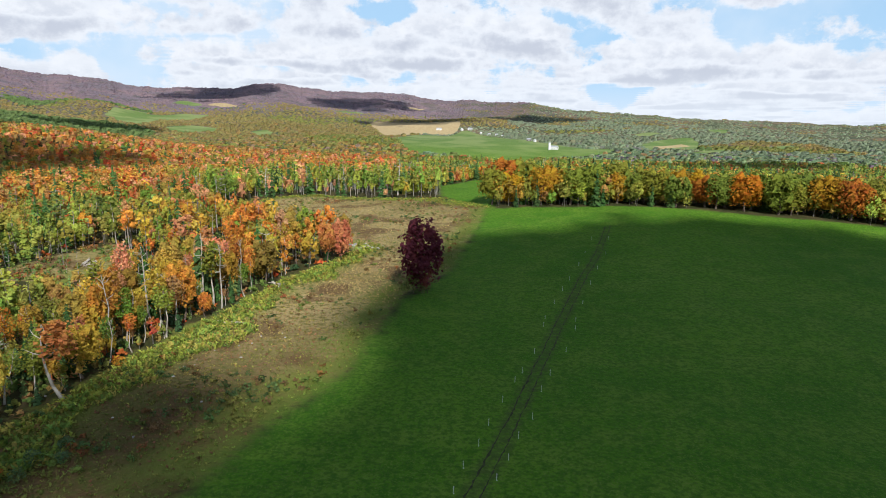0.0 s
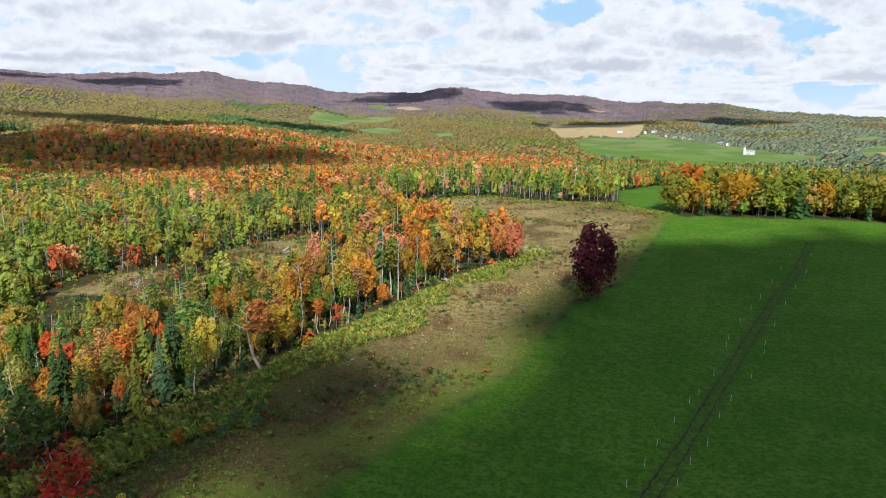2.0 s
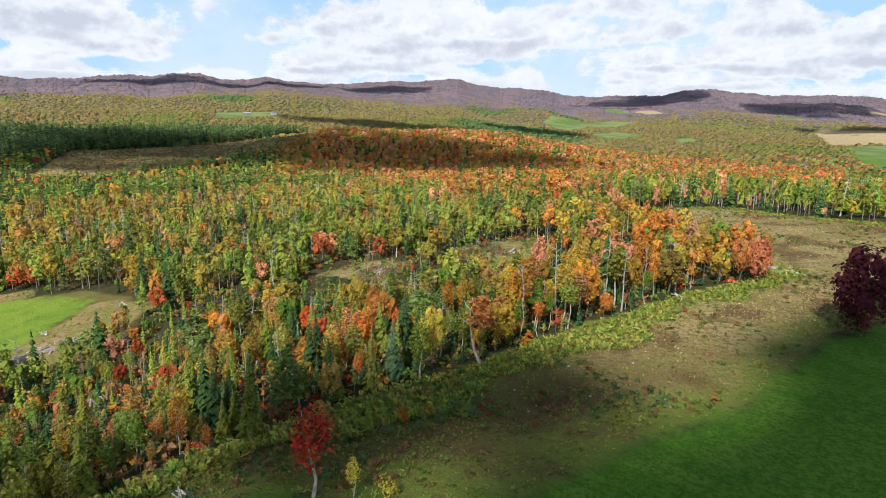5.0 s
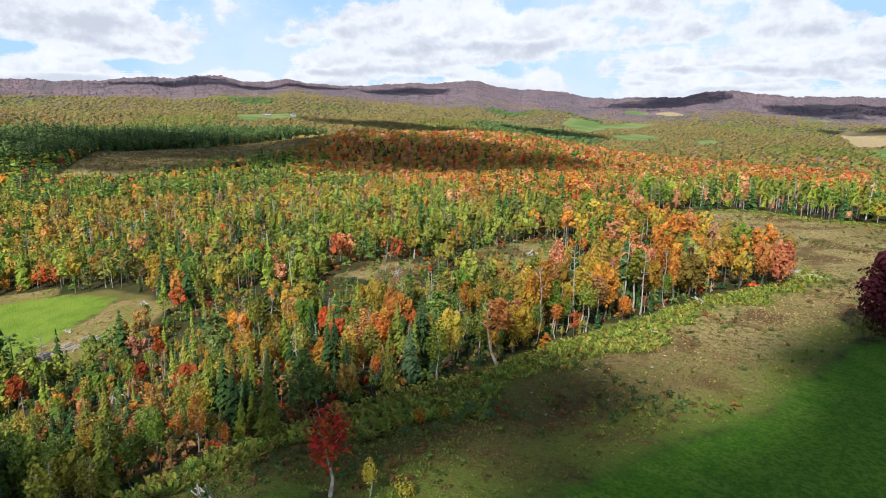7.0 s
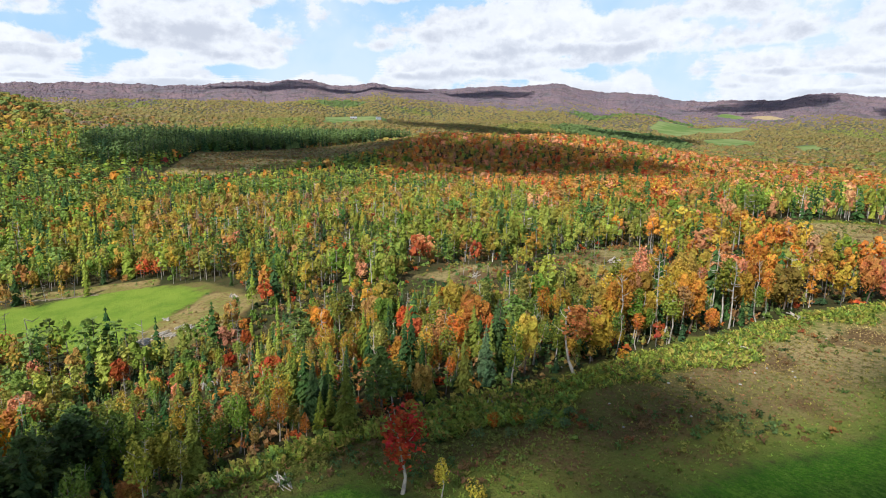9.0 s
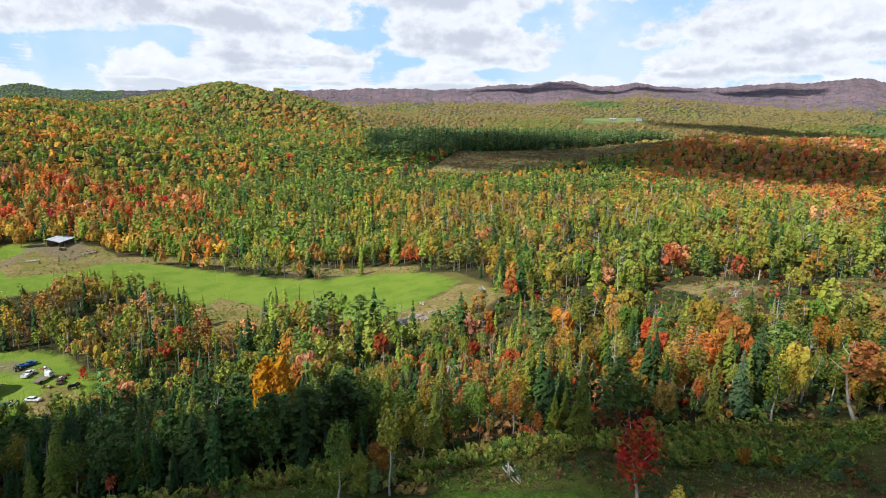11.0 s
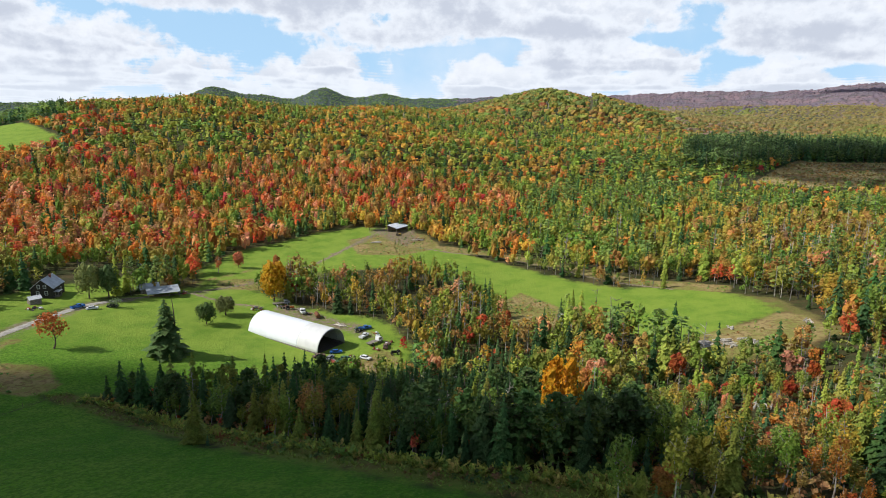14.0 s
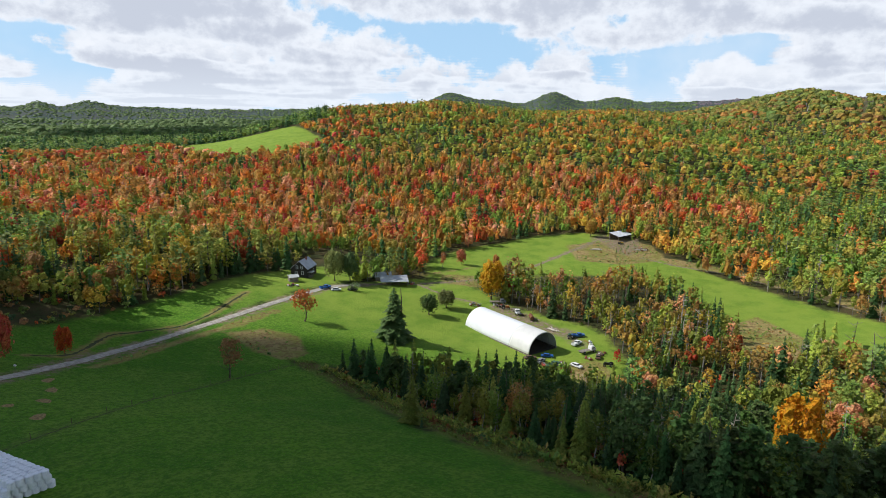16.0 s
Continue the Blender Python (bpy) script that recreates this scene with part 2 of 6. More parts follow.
    # fields grow duller with distance, haze put into their grass colour
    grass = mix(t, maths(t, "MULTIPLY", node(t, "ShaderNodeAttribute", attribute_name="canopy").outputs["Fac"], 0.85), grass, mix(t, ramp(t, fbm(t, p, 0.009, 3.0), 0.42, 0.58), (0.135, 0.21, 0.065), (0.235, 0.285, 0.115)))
    stubble = mix(t, ramp(t, mid, 0.35, 0.65), (0.42, 0.31, 0.16), (0.50, 0.40, 0.22))
    earth = mix(t, ramp(t, fine, 0.35, 0.65), (0.17, 0.12, 0.075), (0.30, 0.235, 0.165))
    depth = node(t, "ShaderNodeAttribute", attribute_name="dry").outputs["Fac"]
    dry = mix(t, ramp(t, fbm(t, p, 0.05, 3.0), 0.5, 0.62, 0.0, 0.75), dry, (0.13, 0.07, 0.036))
    strip = ramp(t, node(t, "ShaderNodeSeparateXYZ", ((0, p),)).outputs[0], -125.0, -104.0)
    dry = mix(t, maths(t, "MULTIPLY", maths(t, "MULTIPLY", strip, ramp(t, depth, 14.0, 4.0)), ramp(t, mid, 0.36, 0.56, 0.3, 0.95)), dry, (0.19, 0.235, 0.04))
    margin = node(t, "ShaderNodeAttribute", attribute_name="grass").outputs["Fac"]
    dry = mix(t, maths(t, "MULTIPLY", ramp(t, margin, -10.0, -2.0), ramp(t, mid, 0.38, 0.6, 0.1, 0.8)), dry, (0.145, 0.165, 0.036))
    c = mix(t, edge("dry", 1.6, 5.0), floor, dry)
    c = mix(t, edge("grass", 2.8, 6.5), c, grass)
    rank = mix(t, ramp(t, mid, 0.38, 0.6), (0.36, 0.275, 0.115), (0.24, 0.235, 0.06))
    rank = mix(t, ramp(t, fine, 0.46, 0.62, 0.0, 0.7), rank, (0.19, 0.115, 0.05))
    c = mix(t, edge("weeds", 1.2, 3.0), c, rank)
    c = mix(t, edge("stubble", 2.0, 4.0), c, stubble)
    c = mix(t, maths(t, "MULTIPLY", edge("earth", 1.8, 5.0), ramp(t, fine, 0.3, 0.55)), c, earth)
    c = mix(t, maths(t, "MULTIPLY", edge("worn", 0.8, 0.9), ramp(t, fine, 0.32, 0.6, 0.1, 0.6)), c, (0.085, 0.115, 0.03))
    paint(t, s, c)
    h = maths(t, "ADD", maths(t, "MULTIPLY", fine, 0.6), maths(t, "MULTIPLY", grain, 0.4))
    h = maths(t, "SUBTRACT", h, maths(t, "MULTIPLY", maths(t, "MULTIPLY", crowns.outputs["Distance"], 1.2), node(t, "ShaderNodeAttribute", attribute_name="canopy").outputs["Fac"]))
    relief(t, s, h, 1.0, 0.9)
    return m


LAND = ground_material()
LEAF_MID = leaf_material("mid_leaves", False, 1.4, 1.7, 0.0, 0.43, 0.9)
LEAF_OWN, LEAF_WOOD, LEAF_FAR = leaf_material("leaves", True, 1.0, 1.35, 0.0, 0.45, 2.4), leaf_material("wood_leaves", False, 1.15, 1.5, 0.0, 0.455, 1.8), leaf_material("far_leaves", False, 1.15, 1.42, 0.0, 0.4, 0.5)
STRIP_LEAF = leaf_material("strip_leaves", False, 1.25, 1.5, 2.6, 0.45, 0.5)
BARK = plain("bark", (0.13, 0.10, 0.075), 0.9, vary=0.4, scale=1.5, bump=0.6)
PALE_BARK = plain("pale_bark", (0.42, 0.38, 0.32), 0.85, vary=0.35, scale=1.2, bump=0.4)
GREY_WOOD = plain("weathered_wood", (0.36, 0.33, 0.29), 0.9, vary=0.3, scale=1.0)
CLOUD = plain("cloud_vapour", (0.9, 0.9, 0.9), 1.0, vary=0.02, scale=0.01)


def thin_vapour():
    """Cloud thin enough to let some of the sun through."""
    m = plain("thin_cloud_vapour", (0.9, 0.9, 0.9), 1.0, vary=0.02, scale=0.01)
    t = m.node_tree
    veil = node(t, "ShaderNodeMixShader", ((0, 0.36), (1, t.nodes.new("ShaderNodeBsdfTransparent").outputs[0]), (2, t.nodes["Principled BSDF"].outputs[0])))
    t.links.new(veil.outputs[0], t.nodes["Material Output"].inputs[0])
    return m


CLOUD_THIN = thin_vapour()
MEMBRANE = plain("white_membrane", (0.76, 0.77, 0.79), 0.4, vary=0.03, scale=0.3, bump=0.03, grain=0.06)
MEMBRANE_OLD = plain("yellowed_membrane", (0.66, 0.65, 0.62), 0.5, vary=0.05, scale=0.4, bump=0.03, grain=0.1)
GRAVEL = plain("gravel", (0.40, 0.365, 0.31), 0.95, vary=0.3, scale=0.8, bump=0.6)
WORN = plain("worn_earth", (0.25, 0.20, 0.125), 0.95, vary=0.35, scale=0.7, bump=0.5)
MUD = plain("dark_mud", (0.055, 0.065, 0.022), 0.9, vary=0.45, scale=1.2, bump=0.6)
STEEL = plain("galvanised_steel", (0.45, 0.46, 0.47), 0.4, 0.8, vary=0.2)

# ---- the land ----
GRASS = {
    "meadow": ((-33, 60), (-26, 86.1), (-16, 108.1), (-9, 157.2), (4, 185.2), (22, 292.2), (88, 300.1), (144, 275.1), (186.1, 258.2), (330.1, 200.1), (369.3, -279.7), (-34.7, -288.9), (-53.5, -143.9),
               (-84.4, -155.3), (-113.6, -163.4), (-146.3, -164), (-198.8, -166), (-219.3, -161.7), (-251.1, -144), (-265.9, -127.8), (-239.3, -89.5), (-231.7, -52.3), (-200, -33), (-170, -34), (-161, -58), (-145, -94), (-133.1, -119),
               (-122.9, -95.2), (-101, -56.6), (-81.9, -15), (-74.2, 10.9), (-69.2, 27.7), (-62.3, 43.6), (-45.5, 50.5)),
    "house_field": ((-68.1, -150), (-145.9, -165), (-198.6, -167.4), (-224.5, -163.6), (-281.9, -160.2), (-244.3, -180.9), (-219.6, -195.1), (-190.4, -199.1), (-156.4, -193.4), (-119.3, -191.4), (-89, -188), (-46.9, -187.7)),
    "long_field": ((-255.8, -141.3), (-282.7, -157.2), (-329.6, -155.6), (-380.7, -130.8), (-407.2, -108.8), (-406.8, -74.1), (-373.5, -54.6), (-344.3, -10.4), (-292.2, 42), (-277.4, 85.2), (-252.9, 98.2), (-236, 99), (-226, 88), (-219, 74), (-208, 58),
                   (-226.4, 34.7), (-251.5, 15.3), (-267.9, -6.9), (-297.1, -35.9), (-316.1, -59.8), (-300.5, -94.4), (-270.4, -119.8)),
    "gap_field": ((2, 333.2), (0, 420), (30, 540.2), (90, 560.1), (50, 420), (26, 296.1)),
    "farm_field": ((-1395, 905), (-1700, 1115), (-1675, 1200), (-1590, 1276), (-1505, 1215)),
    "hill_field": ((-485.9, -618.4), (-575.5, -657.8), (-619.3, -536.7), (-527.6, -415.3), (-463.8, -446.8), (-445.4, -512.2)),
    "village_field": ((-133, 1687), (84, 2250), (305, 1668), (379, 1327), (131, 1052), (-62, 1226)),
    "north_field": ((-1129, 2125), (-1189, 2306), (-1140, 2454), (-1090, 2345), (-1053, 2551), (-917, 2533), (-885, 2253), (-969, 2179), (-871, 1831)),
    "north_field_low": ((-797, 1789), (-765, 1946), (-645, 1859), (-642, 1720), (-681, 1640)),
    "copse_field": ((-553, 1792), (-505, 1834), (-432, 1692), (-493, 1694)),
    "slope_field": ((-1259, 2953), (-1234, 3041), (-1075, 2900), (-1104, 2822)),
    "shelf_field": ((-503, 2930), (-383, 3063), (-356, 2949), (-447, 2854)),
    "east_field": ((543, 1741), (646, 1888), (780, 1953), (750, 1813), (636, 1545), (518, 1554)),
    "east_field_low": ((558, 1437), (672, 1556), (782, 1684), (670, 1462), (545, 1375)),
    "east_field_far": ((915, 2157), (1240, 2666), (1321, 2620), (923, 2048)),
    "river_field": ((851, 1671), (964, 1695), (905, 1597)),
    "river_field_low": ((839, 1340), (1002, 1437), (870, 1284)),
    "orchard_field": ((317, 1380), (418, 1606), (446, 1529), (365, 1318), (308, 1308)),
    "orchard_field_far": ((629, 2060), (714, 2121), (737, 2062), (652, 1965)),
}
DRY = {
    "rough_strip": ((-80.3, 20.1), (-82.1, 42.1), (-72.1, 74.2), (-62.4, 95.7), (-59.1, 117.2), (-55, 136), (-46, 170.1), (-36, 193.2), (-30, 212.1), (-97.1, 264.2), (-104, 336), (-73, 359.2), (-29, 341), (4, 334.2), (26, 300.1),
                    (4, 185.2), (-9, 157.2), (-16, 108.1), (-26, 86.1), (-33, 60), (-45.5, 50.5), (-62.3, 43.6), (-69.1, 26.6)),
    "dark_clearing": ((-662.1, 234), (-624, 286.2), (-694.9, 473.3), (-854, 854), (-1027, 755), (-892, 366)),
    "log_landing": ((-268.6, 91.6), (-254.6, 105.3), (-205.3, 106.8), (-184.9, 85.8), (-185.7, 61.2), (-194.9, 54.3), (-210, 54), (-222, 68), (-228, 84), (-238, 97)),
    "track_verge": ((-270.4, -119.8), (-308.4, -99.4), (-397.7, -109.4), (-410, -78.7), (-366.2, -58.2), (-317.4, -64.9)),
    "slash_one": ((-162.7, 141.7), (-157.2, 161.7), (-134.8, 164.3), (-125.3, 141.5)),
    "slash_two": ((-137.7, 177.3), (-118, 220.1), (-95, 190.1), (-107.2, 166.8)),
    "belt_foot": ((-132.4, -121.5), (-119.5, -87.7), (-95.8, -45.3), (-79.2, -9.1), (-74.1, 13.1), (-88, 27), (-91, -8), (-109.5, -46.5), (-131.5, -89.5), (-139, -116.5)),
    "ditch_bank": ((-130.8, -139.9), (-175.2, -151.7), (-187.1, -160.5), (-145.8, -160.7), (-97.4, -157.3)),
}
STUBBLE = {"tan_field": ((-290, 2564), (83, 2445), (57, 2219), (-152, 1711)), "ploughed_field": ((552, 1631), (690, 1810), (700, 1747), (547, 1560)), "far_stubble": ((-1113, 2918), (-1014, 2979), (-861, 2805), (-997, 2845)), "shelf_stubble": ((-229, 3325), (-78, 3464), (-128, 3313))}
EARTH = {"shed_yard": ((-365.2, -68.3), (-405.3, -102.2), (-413.2, -72.2), (-389.6, -63.8)), "junk_row": ((-205.3, -45.2), (-223.3, -59.3), (-243.5, -99.4), (-233, -99.3), (-216.6, -62.9))}
# rank dry grass and weeds left standing at the edges of the farm's fields
OVERGROWN = {
    "ditch_bank": ((-138, -152), (-150, -146), (-151.4, -132), (-141, -120), (-131, -121), (-131.6, -133)),
    "field_edge": ((-359.4, -44), (-357, -12), (-348, 1.5), (-331, 19.6), (-314, 35), (-298, 50), (-281, 72), (-270, 92), (-282, 96), (-300, 66), (-322, 44), (-345, 22), (-362, 2), (-372, -24), (-376, -52)),
    "wood_glade": ((-267, -7), (-283, 3), (-260, 19), (-235, 17.5), (-219, 2.4), (-242, -6)),
    "barn_patch": ((-190, -52), (-200, -44), (-191.6, -36), (-176, -41), (-176.5, -48)),
    "shed_verge": ((-371.7, -107), (-406, -80), (-400, -60), (-371, -46), (-342, -66), (-337, -90)),
    "drive_edge": ((-267, -140), (-277, -123), (-277, -107), (-258, -117), (-255, -133)),
    "road_ditch": ((-90, -151.5), (-110, -156), (-128, -157.5), (-147, -158), (-168, -158.5), (-168, -155.5), (-147, -154), (-128, -154), (-110, -152.5), (-91, -148.5)),
    "landing": ((-236, 98), (-226, 88), (-219, 74), (-208, 58), (-200, 56), (-190, 64), (-188, 84), (-204, 104), (-226, 104)),
}
FIELD_PATH = ((-366, -62), (-359.5, -43), (-357.8, -11), (-349, 1.5), (-332, 20), (-315, 35), (-299, 49), (-280, 72))
BROOK = ((-84, -166), (-93.5, -161.5), (-103.5, -168), (-112.4, -174), (-121.6, -171.2), (-133.6, -166.5), (-150, -170), (-176, -180))
HEDGE_BANK = ((-228, -161), (-246, -153.7), (-267, -143.3), (-290.5, -132))
ROAD = ((25, -128), (-30, -138), (-68, -147), (-84, -154), (-103, -159.5), (-129, -162), (-158, -163), (-184, -164), (-198, -164), (-209, -163.5), (-222, -156))
DRIVES = (((-217.7, -160.1), (-244, -140.4), (-236.1, -121.4), (-235.8, -104.2)), ((-244, -140.4), (-283.2, -113.3), (-323.9, -105.7), (-373, -97.4), (-405, -90.5)))
TRACK = ((-20, 10), (0, 58.2), (5, 70.1), (14, 95.2), (29, 139), (41, 172.2), (54, 205), (69, 249.1))
FENCE_PATH = ((-131, -116.5), (-118, -117), (-107, -117), (-93, -115), (-82, -113), (-68, -108), (-51, -102), (-32, -96))


def inside_by(poly, x, y):
    """Signed distance to a polygon, positive inside."""
    best, odd = np.full(x.shape, 1e12), np.zeros(x.shape, bool)
    for (ax, ay), (bx, by) in zip(poly, poly[1:] + poly[:1]):
        dx, dy = bx - ax, by - ay
        u = np.clip(((x - ax) * dx + (y - ay) * dy) / (dx * dx + dy * dy), 0, 1)
        best = np.minimum(best, (x - ax - u * dx) ** 2 + (y - ay - u * dy) ** 2)
        cross = (ay > y) != (by > y)
        odd ^= cross & (x < dx * (y - ay) / (dy if dy else 1e-9) + ax)
    return np.where(odd, 1, -1) * np.sqrt(best)


def along_by(line, x, y):
    """Distance to an open line."""
    best = np.full(x.shape, 1e12)
    for (ax, ay), (bx, by) in zip(line, line[1:]):
        dx, dy = bx - ax, by - ay
        u = np.clip(((x - ax) * dx + (y - ay) * dy) / (dx * dx + dy * dy), 0, 1)
        best = np.minimum(best, (x - ax - u * dx) ** 2 + (y - ay - u * dy) ** 2)
    return np.sqrt(best)


def any_of(polys, x, y):
    return np.max([inside_by(p, x, y) for p in polys.values()], axis=0)


def quad_mesh(name, verts, faces, mat, attributes=(), smooth_faces=False):
    """A mesh from an array of points and an array of quads; attributes: (name, kind, domain, values)."""
    me = bpy.data.meshes.new(name)
    verts, faces = np.asarray(verts, np.float32), np.asarray(faces, np.int32)
    me.vertices.add(len(verts))
    me.vertices.foreach_set("co", verts.ravel())
    me.loops.add(faces.size)
    me.loops.foreach_set("vertex_index", faces.ravel())
    me.polygons.add(len(faces))
    me.polygons.foreach_set("loop_start", np.arange(0, faces.size, faces.shape[1], dtype=np.int32))
    me.update(calc_edges=True)
    if smooth_faces:
        me.polygons.foreach_set("use_smooth", np.ones(len(faces), bool))
    for key, kind, domain, values in attributes:
        a = me.attributes.new(key, kind, domain)
        a.data.foreach_set("color" if kind == "FLOAT_COLOR" else "value", np.asarray(values, np.float32).ravel())
    me.materials.append(mat)
    return me


def make_ground():
    # rings that widen outwards, finer in the sweep that the camera sees
    az = np.radians(np.concatenate([np.arange(-42, 160, 0.55), np.arange(160, 318, 2.0)]))
    r = np.concatenate([np.array([0.02, 4, 8, 12, 16, 20, 25]), 30 * 1.019 ** np.arange(0, 275)])
    r = np.append(r[r < 4880], 4890.0)
    A, R = np.meshgrid(az, r)
    x, y = -R * np.sin(A), R * np.cos(A)
    z = terrain(x, y)
    n, k = len(r), len(az)
    i = np.arange(n * k).reshape(n, k)
    j = np.roll(i, -1, axis=1)
    faces = np.stack([i[:-1], j[:-1], j[1:], i[1:]], -1).reshape(-1, 4)[:, ::-1]
    x, y = x.ravel(), y.ravel()
    drive = np.min([along_by(d, x, y) for d in DRIVES], axis=0)
    track = along_by(TRACK, x, y)
    fence = along_by(FENCE_PATH, x, y)
    # bare: how far the hazy leafless ridge colours replace the canopy's
    values = {"grass": any_of(GRASS, x, y), "dry": any_of(DRY, x, y), "stubble": any_of(STUBBLE, x, y), "earth": np.maximum(np.maximum(any_of(EARTH, x, y), 1.2 - drive), 2.6 - along_by(ROAD, x, y)),
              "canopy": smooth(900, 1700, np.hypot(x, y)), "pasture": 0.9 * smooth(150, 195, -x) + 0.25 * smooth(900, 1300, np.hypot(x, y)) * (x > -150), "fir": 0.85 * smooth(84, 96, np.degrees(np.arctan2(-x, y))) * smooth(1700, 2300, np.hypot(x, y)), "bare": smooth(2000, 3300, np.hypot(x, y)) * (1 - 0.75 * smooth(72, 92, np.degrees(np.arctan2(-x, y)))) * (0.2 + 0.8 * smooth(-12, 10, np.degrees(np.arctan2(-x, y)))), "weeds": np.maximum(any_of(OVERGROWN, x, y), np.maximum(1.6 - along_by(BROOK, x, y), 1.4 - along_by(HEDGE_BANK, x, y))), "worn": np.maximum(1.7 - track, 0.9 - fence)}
    me = quad_mesh("ground", np.stack([x, y, z.ravel()], 1), faces, LAND, [(k, "FLOAT", "POINT", np.clip(v, -60, 60)) for k, v in values.items()], True)
    tagged(new("ground", me), "rolling land of mown meadow, rough strip and woodland floor", "ground", kind="structure")


make_ground()


def ribbon(line, offset, width, lift, step=1.0, ragged=0.12, seed=1):
    """Points and quads of a strip laid on the land along a smoothed line, offset to its side, with uneven edges."""
    g = np.random.default_rng(seed)
    p = np.array(line, float)
    d = np.concatenate([[0], np.cumsum(np.hypot(*np.diff(p, axis=0).T))])
    s = np.arange(0, d[-1], step)
    x, y = np.interp(s, d, p[:, 0]), np.interp(s, d, p[:, 1])
    k = np.ones(9) / 9
    x, y = (np.convolve(np.pad(v, 4, "edge"), k, "valid") for v in (x, y))
    tx, ty = np.gradient(x), np.gradient(y)
    n = np.hypot(tx, ty)
    nx, ny = -ty / n, tx / n
    drift = np.convolve(g.normal(0, 1, len(s) + 8), k, "valid") * ragged * 2
    rows = []
    for u in (-0.5, -0.17, 0.17, 0.5):
        o = offset + drift + width * u + (g.normal(0, ragged, len(s)) if abs(u) == 0.5 else 0)
        rx, ry = x + nx * o, y + ny * o
        rows.append(np.stack([rx, ry, terrain(rx, ry) + lift * (1 if abs(u) < 0.5 else 0.4)], 1))
    v = np.stack(rows, 1)
    i = np.arange(len(s) * 4).reshape(-1, 4)
    q = np.concatenate([np.stack([i[:-1, c], i[:-1, c + 1], i[1:, c + 1], i[1:, c]], 1) for c in range(3)])
    return v.reshape(-1, 3), q[:, ::-1]


tagged(new("road", quad_mesh("road", *ribbon(ROAD, 0, 2.9, 0.22, 1.0, 0.06), GRAVEL, (), True)), "pale gravel farm road between green fields", "road", kind="structure")
for drive_no, drive in enumerate(DRIVES):
    tagged(new("drive", quad_mesh("drive", *ribbon(drive, 0, 1.7, 0.08, 1.0, 0.3, 4 + drive_no), WORN, (), True)), "worn earth farm drive crossing the grass", "track", kind="structure")
tagged(new("drive", quad_mesh("drive", *ribbon(FIELD_PATH, 0, 1.6, 0.08, 1.0, 0.3, 17), WORN, (), True)), "worn tan path along the field's edge", "track", kind="structure")
tagged(new("brook", quad_mesh("brook", *ribbon(BROOK, 0, 0.9, 0.06, 1.0, 0.2, 21), MUD, (), True)), "narrow dark brook winding through the pasture", "brook", kind="structure")
for rut_no, (rut_line, rut_side) in enumerate(((TRACK, -0.9), (TRACK, 0.9), (FENCE_PATH, 0.4))):
    tagged(new("wheel_rut", quad_mesh("wheel_rut", *ribbon(rut_line, rut_side, 0.15 if rut_side < 0 else 0.22, 0.05, 0.7, 0.09, 9 + rut_no), MUD, (), True)), "dark muddy wheel rut pressed into the meadow", "track", kind="structure")

# ---- woods ----
rng = np.random.default_rng(7)


def unit(v):
    return v / (np.linalg.norm(v, axis=-1, keepdims=True) + 1e-9)


def leaf_quads(points, out, size, g, flat=0.55):
    """Leaf clumps: one uneven four-cornered blade at each point, facing roughly out."""
    n = unit(out + flat * g.normal(size=points.shape))
    a = unit(np.cross(n, g.normal(size=points.shape)))
    b = np.cross(n, a)
    s = size * g.uniform(0.6, 1.4, (len(points), 1))
    corners = [points + s * (a * g.uniform(0.6, 1.1, (len(points), 1)) * p + b * g.uniform(0.6, 1.1, (len(points), 1)) * q) for p, q in ((-1, -0.35), (0.2, -1), (1, 0.3), (-0.25, 1))]
    return np.stack(corners, 1)


def leafy(g, leaves, lobes, low, wide, size, ragged=0.3, skirt=0.32, flat=0.5):
    """A broadleaf crown one unit high: clumps of leaves over uneven lobes; low: where the crown begins; wide: its radius."""
    mid, half = (1 + low) / 2, (1 - low) / 2
    d = unit(g.normal(size=(lobes, 3)))
    rad = g.uniform(0.35, 0.62, lobes)
    c = d * (1 - rad)[:, None] * g.uniform(0.7, 1.05, (lobes, 1))
    k = g.integers(0, lobes, leaves)
    o = unit(g.normal(size=(leaves, 3)) + np.array([0, 0, 0.25]) + 0.7 * c[k])
    p = c[k] + o * (rad[k] * g.uniform(1 - ragged, 1.08, leaves))[:, None]
    low_half = np.clip(-p[:, 2], 0, 0.92)
    p[:, :2] *= ((1 - low_half ** 2) ** -skirt)[:, None]
    p = p * np.array([wide, wide, half]) + np.array([0, 0, mid])
    return leaf_quads(p, o, size, g, flat)


